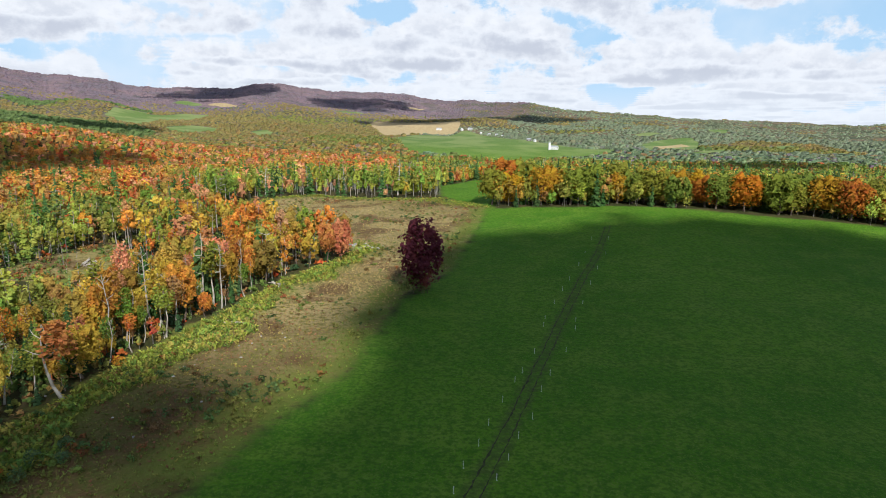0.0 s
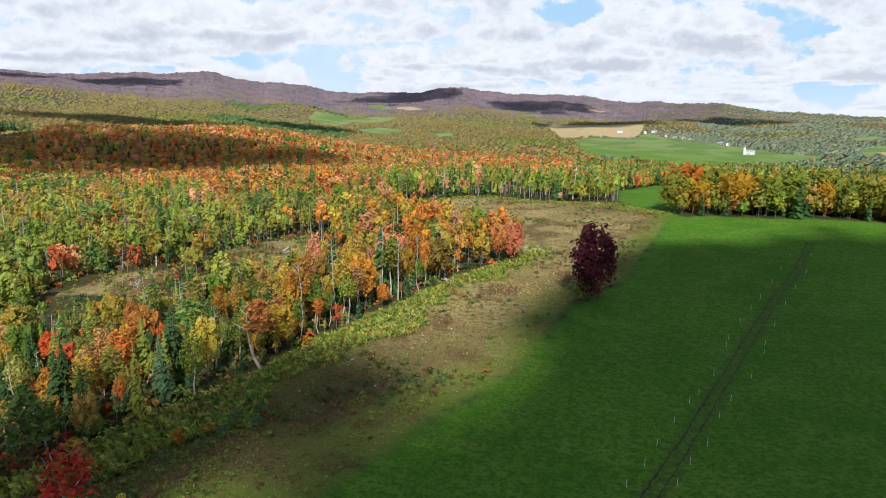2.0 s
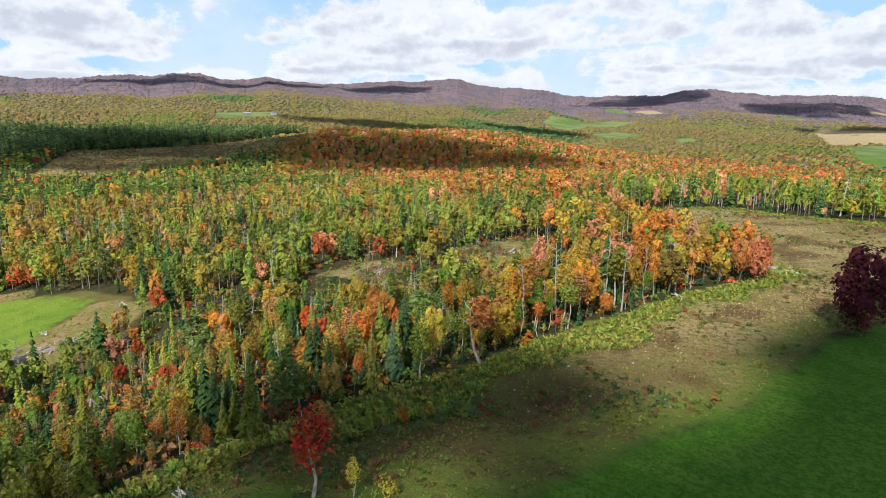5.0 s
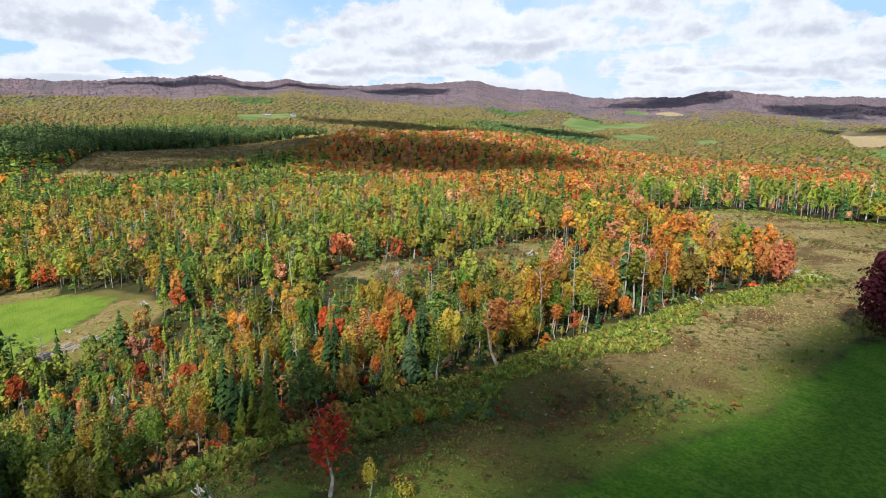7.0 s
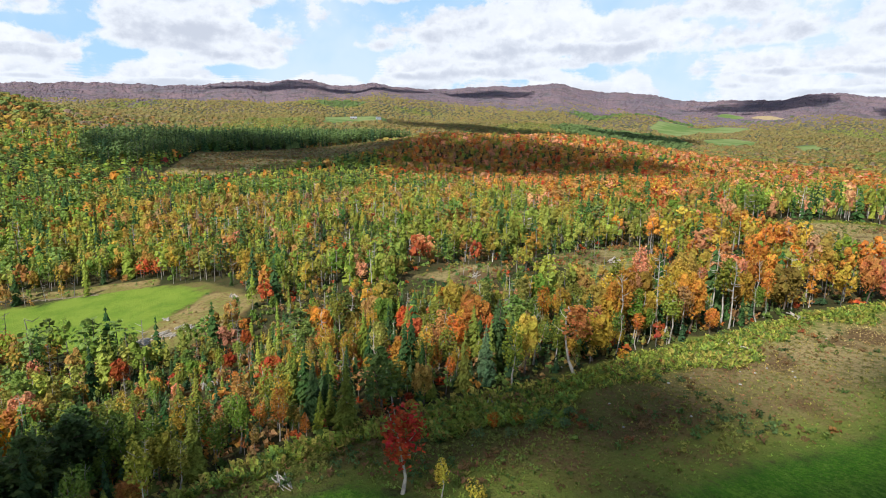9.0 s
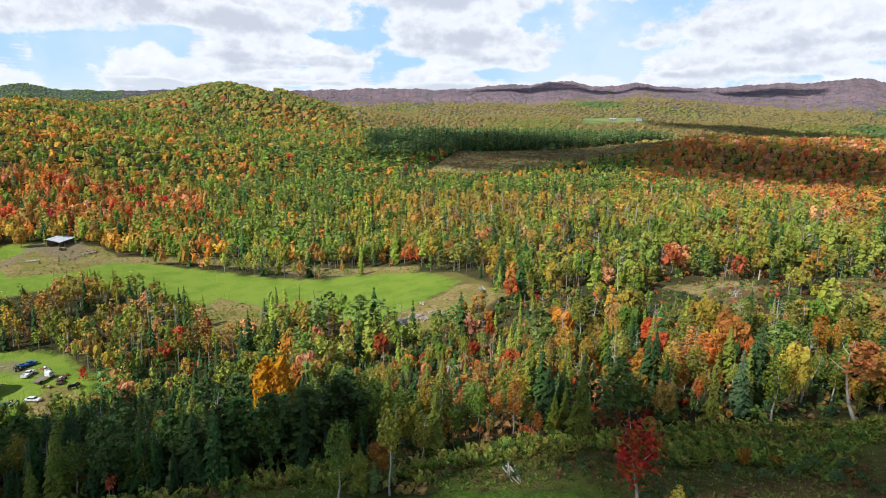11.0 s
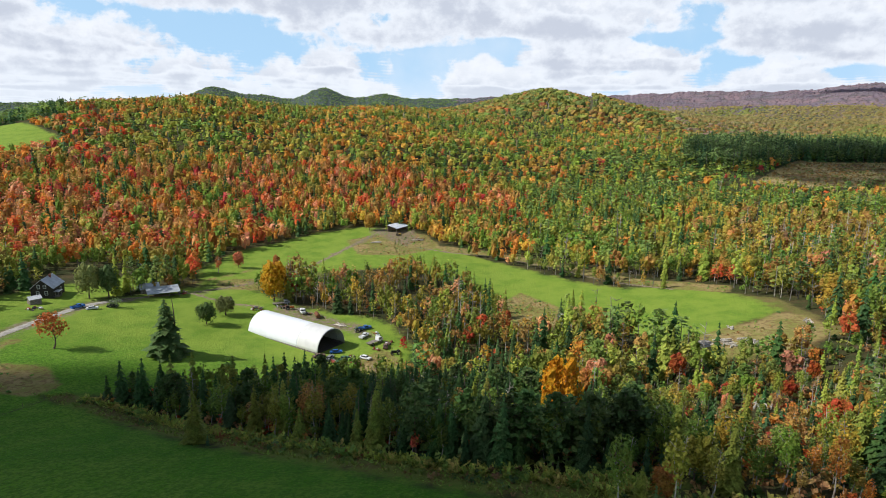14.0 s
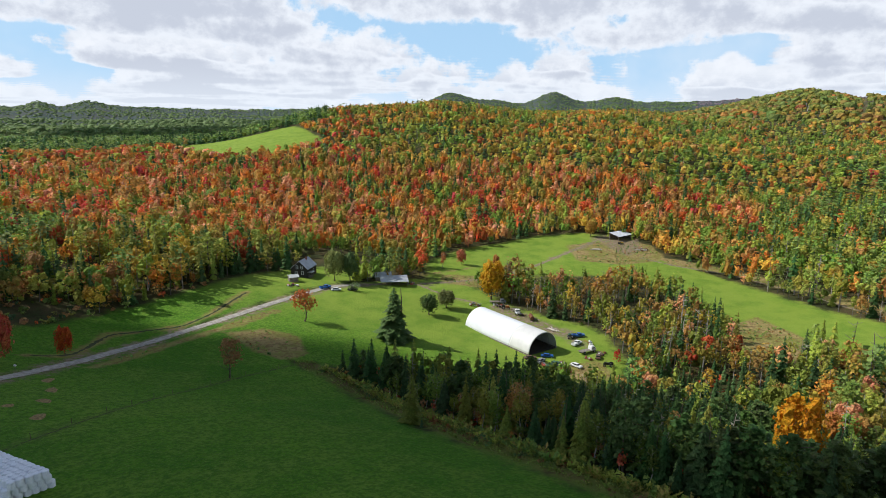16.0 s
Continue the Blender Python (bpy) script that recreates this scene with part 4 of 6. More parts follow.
def choose(x, y):
    """For each place a kind of tree, its leaf colour, height and breadth."""
    mixes, tall = wood_of(x, y)
    n = len(x)
    kind, tint = np.empty(n, int), np.zeros((n, 3))
    # trees of one kind and colour stand in loose groups
    u = rng.uniform(0, 0.32, n) + 0.8 * swirl(x, y, 21, 5) + 0.55 * swirl(x, y, 8, 3) + 3
    for m, name in enumerate(MIX_NAMES):
        weight, kinds, tints = MIXES[name]
        at = mixes == m
        if at.any():
            k = np.minimum(np.searchsorted(np.cumsum(weight), (u[at] + 0.37 * m) % 1.0), len(kinds) - 1)
            kind[at] = np.array([KINDS.index(v) for v in kinds])[k]
            tint[at] = np.array(tints)[k]
    tint = tint * rng.uniform(0.66, 1.3, (n, 1)) * rng.uniform(0.9, 1.1, (n, 3))
    # leaves lose blue near by and keep it far off, haze put into the tint
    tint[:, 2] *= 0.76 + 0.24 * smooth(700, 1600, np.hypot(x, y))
    # far crowns stand for several trees, so their colours even out
    even = smooth(800, 2000, np.hypot(x, y))[:, None] * 0.82
    for m in range(len(MIX_NAMES)):
        at = mixes == m
        if at.any():
            tint[at] = tint[at] * (1 - even[at]) + even[at] * tint[at].mean(0)
    tall = tall * rng.uniform(0.5, 1.25, n)
    tall = tall * np.array([0.95, 1.08, 1.2, 1.2, 0.3, 1.15, 1.15])[kind]
    return kind, tint, tall, rng.uniform(0.8, 1.25, n) * np.array([1, 1.2, 1.1, 1, 1, 1.15, 1])[kind]


def plant(wood, x, y, level, scale=1.0, flat=1.0):
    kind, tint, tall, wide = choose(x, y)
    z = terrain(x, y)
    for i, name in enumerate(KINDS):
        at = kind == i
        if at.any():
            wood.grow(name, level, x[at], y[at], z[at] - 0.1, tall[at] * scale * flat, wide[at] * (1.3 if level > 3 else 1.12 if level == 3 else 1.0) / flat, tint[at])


def make_woods():
    near = Wood()
    x, y = scatter(NEAR_WOOD, 330, 4.7)
    thin = swirl(x, y, 22, 6) > -0.6
    plant(near, x[thin], y[thin], 1)
    near.finish("woodland", "mixed autumn woodland of maple, aspen, spruce and snags", "woodland")
    slope = Wood()
    plant(slope, *scatter(330, 600, 5.4), 2, 0.92)
    slope.finish("slope_wood", "autumn maples, aspens and spruces on the lower slopes", "woodland", LEAF_MID)
    mid = Wood()
    plant(mid, *scatter(600, 1100, 7.9), 3, 1.0, 0.75)
    mid.finish("hill_wood", "autumn maples and dark conifers covering the hillsides", "woodland", LEAF_MID)
    stand = Wood()
    x, y = scatter(780, 1480, 7.5, 44, 76)
    back = (inside_by(DRY["dark_clearing"], x, y) > -120) & (np.hypot(x, y) > 805 + 25 * (71 - np.degrees(np.arctan2(-x, y))))
    x, y = x[back], y[back]
    firs = rng.uniform(0, 1, len(x)) < 0.35
    for name, at, tint in (("pine", ~firs, PINE_GREEN), ("spruce", firs, NEEDLE)):
        n = int(at.sum())
        stand.grow(name, 2, x[at], y[at], terrain(x[at], y[at]) - 0.2, rng.uniform(18, 28, n), rng.uniform(0.9, 1.2, n), np.array(tint) * rng.uniform(0.6, 1.0, (n, 1)))
    stand.finish("pine_stand", "tall dark pines standing behind a brown clearing", "woodland", LEAF_MID)
    scrub = Wood()
    x, y = scatter_in(DRY["dark_clearing"], 7.0)
    scrub.grow("bush", 3, x, y, terrain(x, y) - 0.2, rng.uniform(0.8, 3.0, len(x)), rng.uniform(0.9, 1.6, len(x)), np.array([(0.20, 0.14, 0.06), (0.17, 0.18, 0.06), (0.28, 0.18, 0.07)])[rng.integers(0, 3, len(x))])
    scrub.finish("clearing_scrub", "brown fern and low bushes in the old clearing", "undergrowth", LEAF_MID)
    far = Wood()
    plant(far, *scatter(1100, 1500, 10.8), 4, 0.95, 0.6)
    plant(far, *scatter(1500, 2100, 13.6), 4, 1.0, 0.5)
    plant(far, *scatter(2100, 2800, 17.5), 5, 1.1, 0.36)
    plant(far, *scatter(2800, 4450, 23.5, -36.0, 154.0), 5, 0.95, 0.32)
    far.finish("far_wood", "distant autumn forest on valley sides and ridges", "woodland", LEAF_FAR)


make_woods()

# ---- the clouds overhead, whose shade lies on the land ----
def puffs(g, centre, half, base, thin=False):
    """A heap of flattened lobes: large ones inside, ever smaller ones round the rim."""
    rings, sides = 5, 8
    v = np.linspace(-math.pi / 2, math.pi / 2, rings + 1)
    a = np.arange(sides) * 2 * math.pi / sides
    ball = np.stack([np.outer(np.cos(v), np.cos(a)), np.outer(np.cos(v), np.sin(a)), np.repeat(np.sin(v)[:, None], sides, 1)], -1)
    f = [[ball[i, k], ball[i, (k + 1) % sides], ball[i + 1, (k + 1) % sides], ball[i + 1, k]] for i in range(rings) for k in range(sides)]
    f = np.array(f)
    quads, small = [], min(half)
    for count, reach, size in ((7, 0.55, 0.45), (16, 0.9, 0.2), (24, 1.1, 0.09)) if thin else ((26, 0.62, 0.42), (60, 0.95, 0.17), (90, 1.12, 0.07)):
        for _ in range(count):
            u, w = g.uniform(0, 6.283), reach * math.sqrt(g.uniform(0.0 if size > 0.3 else 0.45, 1))
            c = np.array([centre[0] + half[0] * w * math.cos(u), centre[1] + half[1] * w * math.sin(u), base + g.uniform(0, 0.3) * small])
            quads.append(f * small * size * g.uniform(0.7, 1.3) * np.array([1.25 * half[0] / small if size > 0.3 else 1.2, 1.2 * half[1] / small if size > 0.3 else 1.2, 0.5]) + c)
    return np.concatenate(quads)


def make_clouds():
    g = np.random.default_rng(3)
    # middle of each cloud's shade on the land and half its breadth, east-west and north-south
    shades = [((95, 82), (100, 166)), ((185, 12), (95, 104)), ((-72, -80), (74, 66)), ((-28, -150), (76, 50)), ((-6, 48), (24, 44)), ((-2, 36), (32, 44)), ((-105, -128), (48, 34)), ((-92, -176), (34, 34)), ((-86, 22), (20, 14))]
    # thin veils added out of view to lay a half shade on the rough strip
    veils = [((-46, 82), (22, 22)), ((-57, 54), (27, 26))]
    for bearing, r, across, deep in ((61, 950, 200, 300), (41, 800, 270, 190), (43, 1700, 420, 150), (29, 1900, 200, 90), (19.4, 3650, 300, 500), (7, 3350, 300, 260), (42, 3500, 260, 230), (52, 3600, 230, 330), (61, 3750, 330, 480),
                                     (139, 1350, 420, 260), (-26, 1050, 130, 80), (2, 2500, 300, 130), (-8, 2900, 330, 160)):
        shades.append(((-r * math.sin(radians(bearing)), r * math.cos(radians(bearing))), (across, deep)))
    for (cx, cy), half in shades + veils:
        base = 1000.0
        away = (base - float(terrain(np.array([cx]), np.array([cy]))[0])) / sun_way.z
        thin = math.hypot(cx, cy) > 700 or ((cx, cy), half) in veils
        q = puffs(g, (cx + sun_way.x * away, cy + sun_way.y * away), half, base, thin)
        me = quad_mesh("cloud", q.reshape(-1, 3), np.arange(len(q) * 4).reshape(-1, 4), CLOUD_THIN if thin else CLOUD)
        tagged(new("cloud", me), "heaped white fair-weather cloud drifting over the valley", "cloud", "clouds overhead")


make_clouds()

# ---- single trees ----
def part(name, mesh, parent, label=""):
    ob = new(name, mesh)
    ob.parent = parent
    if label:
        tagged(ob, label)
    return ob


def thing(name, x, y, z=None, turn=0.0, label="", category="", group=""):
    """An empty at the base of a thing; z is height over the land."""
    ob = new(name)
    ob.empty_display_size = 0.2
    ob.matrix_basis = pose(x, y, float(terrain(np.array([x]), np.array([y]))[0]) + (z or 0.0), 0, 0, turn)
    return tagged(ob, label, category, group)


def tube(points, radii, sides=6):
    """Quads of a tapered tube through the points."""
    rows = []
    for i, p in enumerate(points):
        d = unit(np.array(points[min(i + 1, len(points) - 1)], float) - np.array(points[max(i - 1, 0)], float))
        s = unit(np.cross(d, [0.31, 0.95, 0.05] if abs(d[2]) > 0.5 else [0, 0, 1.0]))
        n = np.cross(d, s)
        a = np.arange(sides) * 2 * math.pi / sides
        rows.append(np.array(p, float) + radii[i] * (np.cos(a)[:, None] * s + np.sin(a)[:, None] * n))
    return np.array([[r[k], r[(k + 1) % sides], t[(k + 1) % sides], t[k]] for r, t in zip(rows, rows[1:]) for k in range(sides)])


def trunk_quads(g, kind):
    """Trunk and limbs of a tree one unit high."""
    top = {"maple": 0.72, "aspen": 0.9, "spruce": 0.97, "pine": 0.95, "bush": 0.4, "snag": 1.0, "poplar": 0.92}[kind]
    thick = {"maple": 0.020, "aspen": 0.0125, "spruce": 0.013, "pine": 0.017, "bush": 0.02, "snag": 0.012, "poplar": 0.013}[kind]
    n = 6
    bend = np.cumsum(g.normal(0, 0.012 if kind in ("spruce", "snag") else 0.022, (n, 2)), 0)
    bend[0] = 0
    pts = [(bend[i, 0], bend[i, 1], -0.02 + top * i / (n - 1)) for i in range(n)]
    rad = [thick * (1.35 if i == 0 else 1) * (1 - 0.82 * i / (n - 1)) for i in range(n)]
    q = [tube(pts, rad, 6)]
    limbs = {"maple": 9, "aspen": 7, "spruce": 0, "pine": 8, "bush": 5, "snag": 14, "poplar": 7}[kind]
    for k in range(limbs):
        u = g.uniform(0.05 if kind == "bush" else 0.5 if kind == "poplar" else 0.3, 0.92)
        i = min(int(u * (n - 1)), n - 2)
        w = u * (n - 1) - i
        p = np.array(pts[i]) * (1 - w) + np.array(pts[i + 1]) * w
        a = k * 2.4 + g.uniform(0, 0.8)
        length = {"maple": 0.3, "aspen": 0.16, "spruce": 0.1, "pine": 0.2, "bush": 0.45, "snag": 0.13, "poplar": 0.17}[kind] * g.uniform(0.6, 1.2) * (1.15 - 0.6 * u)
        rise = g.uniform(0.5, 1.1) if kind in ("maple", "aspen", "bush", "poplar") else g.uniform(-0.1, 0.3)
        d = unit(np.array([math.cos(a), math.sin(a), rise]))
        mid = p + d * length * 0.5 + g.normal(0, 0.012, 3)
        q.append(tube([p, mid, p + d * length + [0, 0, 0.02]], [thick * 0.45 * (1 - 0.5 * u), thick * 0.3, thick * 0.08], 4))
    return np.concatenate(q)


def as_mesh(name, quads, mat):
    return quad_mesh(name, quads.reshape(-1, 3), np.arange(len(quads) * 4).reshape(-1, 4), mat)


def near_crown(g, kind, low_crown=False):
    if kind == "maple":
        core = clumps(g, 9, 0.06 if low_crown else 0.28, 0.27, 0.68)
        return np.concatenate([core, leafy(g, 1400, 18, 0.02 if low_crown else 0.2, 0.36 if low_crown else 0.31, 0.027 if low_crown else 0.021, 0.2 if low_crown else 0.35, 0.22 if low_crown else 0.28, 0.4 if low_crown else 0.6)])
    if kind == "aspen":
        return leafy(g, 560, 18, 0.22, 0.165, 0.019, 0.5, 0.3, 0.6)
    if kind == "poplar":
        return leafy(g, 480, 15, 0.42, 0.17, 0.02, 0.5, 0.3, 0.6)
    if kind == "spruce":
        return spruce(g, 24, 9, 0.185, 0.04)
    if kind == "pine":
        return pine(g, 20, 22, 0.25)
    return leafy(g, 210, 8, -0.05, 0.6, 0.06, 0.35)


SHAPES = {}
for kind_name in KINDS:
    for shape_no in range(5):
        shape_rng = np.random.default_rng(500 + 10 * KINDS.index(kind_name) + shape_no)
        SHAPES[kind_name, shape_no] = (as_mesh(kind_name + "_trunk", trunk_quads(shape_rng, kind_name), PALE_BARK if kind_name in ("aspen", "snag", "poplar") else BARK),
                                       None if kind_name == "snag" else as_mesh(kind_name + "_crown", near_crown(shape_rng, kind_name, shape_no < 2) if shape_no < 4 else leafy(shape_rng, 480, 14, 0.22, 0.40, 0.031, 0.6, 0.3), LEAF_OWN))
ragged_rng = np.random.default_rng(88)
SHAPES["maple", 5] = (SHAPES["maple", 0][0], as_mesh("maple_crown", np.concatenate([clumps(ragged_rng, 9, 0.06, 0.2, 0.7), leafy(ragged_rng, 1700, 24, -0.03, 0.27, 0.023, 0.4, 0.0, 0.6)]), LEAF_OWN))
TREE_NAMES = {"maple": "maple_tree", "aspen": "aspen_tree", "spruce": "spruce_tree", "pine": "pine_tree", "bush": "bush", "snag": "dead_tree", "poplar": "poplar_tree"}
NAMED_TINTS = ((RED, "red"), (CRIMSON, "crimson"), (ORANGE, "orange"), (GOLD, "golden"), (OLIVE, "olive-yellow"), (GREEN, "green"), (LIME, "pale yellow-green"), (RUST, "rusty brown"), (PINK, "salmon-pink"), (NEEDLE, "dark green"), (PINE_GREEN, "green"), (BRONZE, "bronze"), (HAZY_MAUVE, "dull mauve"))
FORMS = {"maple": "spreading broadleaf tree", "aspen": "slim pale-trunked tree", "spruce": "spired spruce", "pine": "layered pine", "bush": "low leafy bush", "snag": "tree", "poplar": "tall bare-stemmed tree"}


def tint_word(tint):
    t = np.array(tint) / max(tint)
    return min(NAMED_TINTS, key=lambda p: float(np.sum((t - np.array(p[0]) / max(p[0])) ** 2)) + 0.02 * abs(max(p[0]) - max(tint)))[1]


def grow_tree(kind, x, y, height, tint, spread=1.0, where="in the wood", shape=None, turn=None, group="", bark=None):
    g = np.random.default_rng(int(abs(x * 131 + y * 17)) + 5)
    k = int(g.integers(0, 4)) if shape is None else shape
    label = ("bare grey dead tree standing " + where) if kind == "snag" else tint_word(tint) + " " + FORMS[kind] + " " + where
    root = thing(TREE_NAMES[kind], x, y, -0.05, float(g.uniform(0, 360)) if turn is None else turn, label, "bush" if kind == "bush" else "tree", group)
    root.scale = (height * spread, height * spread, height)
    trunk, crown = SHAPES[kind, k]
    part("trunk", trunk, root)
    if crown:
        part("crown", crown, root).color = (*[float(v) for v in tint], 1.0)
    return root


PURPLE = (0.115, 0.030, 0.040)
LONE_TREES = (
    ("maple", -5, 163.2, 21.5, PURPLE, 1.15, "at the meadow's edge"), ("poplar", -62, 95.7, 14.5, ORANGE, 1.6, "leaning out at the wood's edge"), ("aspen", -55.2, 47, 13.5, (0.44, 0.085, 0.05), 1.45, "on the rough strip"),
    ("bush", -6.8, 160.6, 7.0, (0.13, 0.15, 0.045), 0.62, "at the foot of the purple tree"), ("bush", -2.8, 160.6, 7.5, (0.17, 0.06, 0.045), 0.62, "at the foot of the purple tree"), ("bush", -4.6, 159.8, 3.2, (0.12, 0.16, 0.05), 0.9, "at the foot of the purple tree"),
    ("aspen", -50.7, 49.7, 6, YELLOW, 1.2, "on the rough strip"), ("bush", -47.4, 52.5, 3, YELLOW, 0.9, "on the rough strip"), ("maple", -112.6, 9.4, 19, (0.52, 0.25, 0.04), 0.75, "among dark spruces"),
    ("maple", -108.3, -118.5, 11.5, (0.30, 0.17, 0.08), 1.0, "half bare beside a pasture fence"), ("maple", -92.2, -162.1, 9.5, (0.42, 0.10, 0.04), 0.75, "by the gravel road"), ("maple", -75, -160, 15, RED, 0.8, "by the gravel road"),
    ("maple", -166.1, -142.4, 12.5, (0.46, 0.16, 0.06), 1.15, "on the lawn below the house"), ("spruce", -174.8, -109.9, 19, (0.095, 0.15, 0.05), 2.0, "on the lawn beside the hoop barn"), ("maple", -207.8, -114, 9.5, (0.085, 0.125, 0.04), 1.2, "round-headed on the lawn"),
    ("maple", -220.8, -112.9, 8.8, (0.18, 0.19, 0.07), 1.4, "on the lawn beside the drive"), ("maple", -244.8, -102.7, 20, (0.56, 0.33, 0.05), 0.95, "tall beside the hoop barn's yard"), ("bush", -201.7, -38.2, 5.0, (0.55, 0.05, 0.05), 0.6, "at the yard's edge"),
    ("maple", -217.7, -168.4, 16, (0.24, 0.26, 0.09), 0.9, "next to the dark house"), ("maple", -222.7, -163.5, 15, (0.11, 0.16, 0.06), 0.85, "next to the dark house"), ("bush", -209.8, -152.2, 4.6, (0.2, 0.25, 0.12), 1.1, "on the lawn near the house"),
    ("aspen", -278.5, -145.1, 9.5, (0.5, 0.22, 0.10), 1.3, "in the grass above the sheds"), ("maple", -291.4, -140.6, 9.5, (0.52, 0.2, 0.11), 0.9, "in the grass above the sheds"), ("maple", -297.3, -123, 8.1, ORANGE, 0.7, "beside the field track"),
    ("maple", -400.1, -99.2, 12.2, (0.44, 0.27, 0.07), 0.9, "beside the far shed"), ("aspen", -67.6, 83.9, 12, (0.2, 0.24, 0.04), 1.2, "at the wood's edge"), ("spruce", -72.6, 82, 12, (0.12, 0.19, 0.09), 1.15, "at the wood's edge"),
    ("maple", -32, 198.2, 15, (0.55, 0.22, 0.12), 0.8, "at the end of the strip of trees"), ("maple", -36, 194.2, 14, ORANGE, 0.7, "at the end of the strip of trees"), ("maple", -69.6, 90, 13, YELLOW, 0.7, "at the wood's edge"),
)


def make_trees():
    for kind, x, y, h, tint, spread, where in LONE_TREES:
        grow_tree(kind, x, y, h, tint, spread, where, 5 if tint is PURPLE and kind == "maple" else 4 if where.startswith("half bare") or where.startswith("on the lawn below") else 0 if kind == "maple" and y < -20 else None)
    # the row of old maples on the meadow's brow
    g = np.random.default_rng(11)
    line = ((24, 300), (88, 306), (146, 282), (200, 260))
    steps = np.concatenate([np.arange(2, 186, 10.2), np.arange(6, 186, 12.5)])
    tints = ((0.19, 0.26, 0.05), (0.58, 0.21, 0.05), (0.27, 0.28, 0.05), (0.20, 0.26, 0.05), (0.60, 0.25, 0.05), (0.50, 0.19, 0.05), (0.22, 0.27, 0.05), (0.30, 0.30, 0.05), (0.58, 0.36, 0.05), (0.24, 0.29, 0.05), (0.52, 0.30, 0.05))
    lengths = [math.dist(a, b) for a, b in zip(line, line[1:])]
    for i, s in enumerate(steps):
        k, rest = 0, float(s)
        while k < 2 and rest > lengths[k]:
            rest -= lengths[k]
            k += 1
        u = rest / lengths[k]
        back = 0.0 if i < 19 else 9.0
        x = line[k][0] * (1 - u) + line[k + 1][0] * u + g.normal(0, 2.2)
        y = line[k][1] * (1 - u) + line[k + 1][1] * u + g.normal(0, 2.0) + back + 3
        grow_tree("maple", x, y, float(g.uniform(16.5, 23.5) + 0.2 * back) * (1 - 0.2 * float(smooth(130, 190, s))), tuple(0.72 * v for v in tints[int(g.integers(0, len(tints)))]), float(g.uniform(1.1, 1.4)), "in the row on the meadow's brow", int(g.integers(0, 2)), group="row of maples")
    # the nearest trees of the wood
    x, y = scatter(40, NEAR_WOOD, 4.05)
    x2, y2 = scatter(60, NEAR_WOOD, 4.6, 78, 140)
    keep2 = (inside_by(BELT, x2, y2) > 0) | (inside_by(WEDGE, x2, y2) > 0)
    x, y = np.append(x, x2[keep2]), np.append(y, y2[keep2])
    keep = (swirl(x, y, 22, 6) > -0.62) | (inside_by(BELT, x, y) > -2)
    for tree in LONE_TREES:
        keep &= np.hypot(x - tree[1], y - tree[2]) > 4.5
    x, y = x[keep], y[keep]
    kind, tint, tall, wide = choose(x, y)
    # the nearest of each kind stand singly, the rest join the wood behind
    order = np.argsort(np.hypot(x, y))
    single = np.zeros(len(x), bool)
    for k in range(len(KINDS)):
        mine = order[kind[order] == k]
        single[mine[:230 if KINDS[k] != "maple" else 150]] = True
    rest = Wood()
    for k, name in enumerate(KINDS):
        at = ~single & (kind == k)
        if at.any():
            rest.grow(name, 1, x[at], y[at], terrain(x[at], y[at]) - 0.1, tall[at], wide[at], tint[at])
    rest.finish("near_woodland", "mixed autumn trees in the near woodland", "woodland")
    for i in np.nonzero(single)[0]:
        grow_tree(KINDS[kind[i]], float(x[i]), float(y[i]), float(tall[i]), tuple(tint[i]), float(wide[i]), "in the near woodland", int(2 + (abs(x[i] * 7 + y[i] * 3) % 2)) if KINDS[kind[i]] == "maple" else None, group="trees of the near wood")


make_trees()


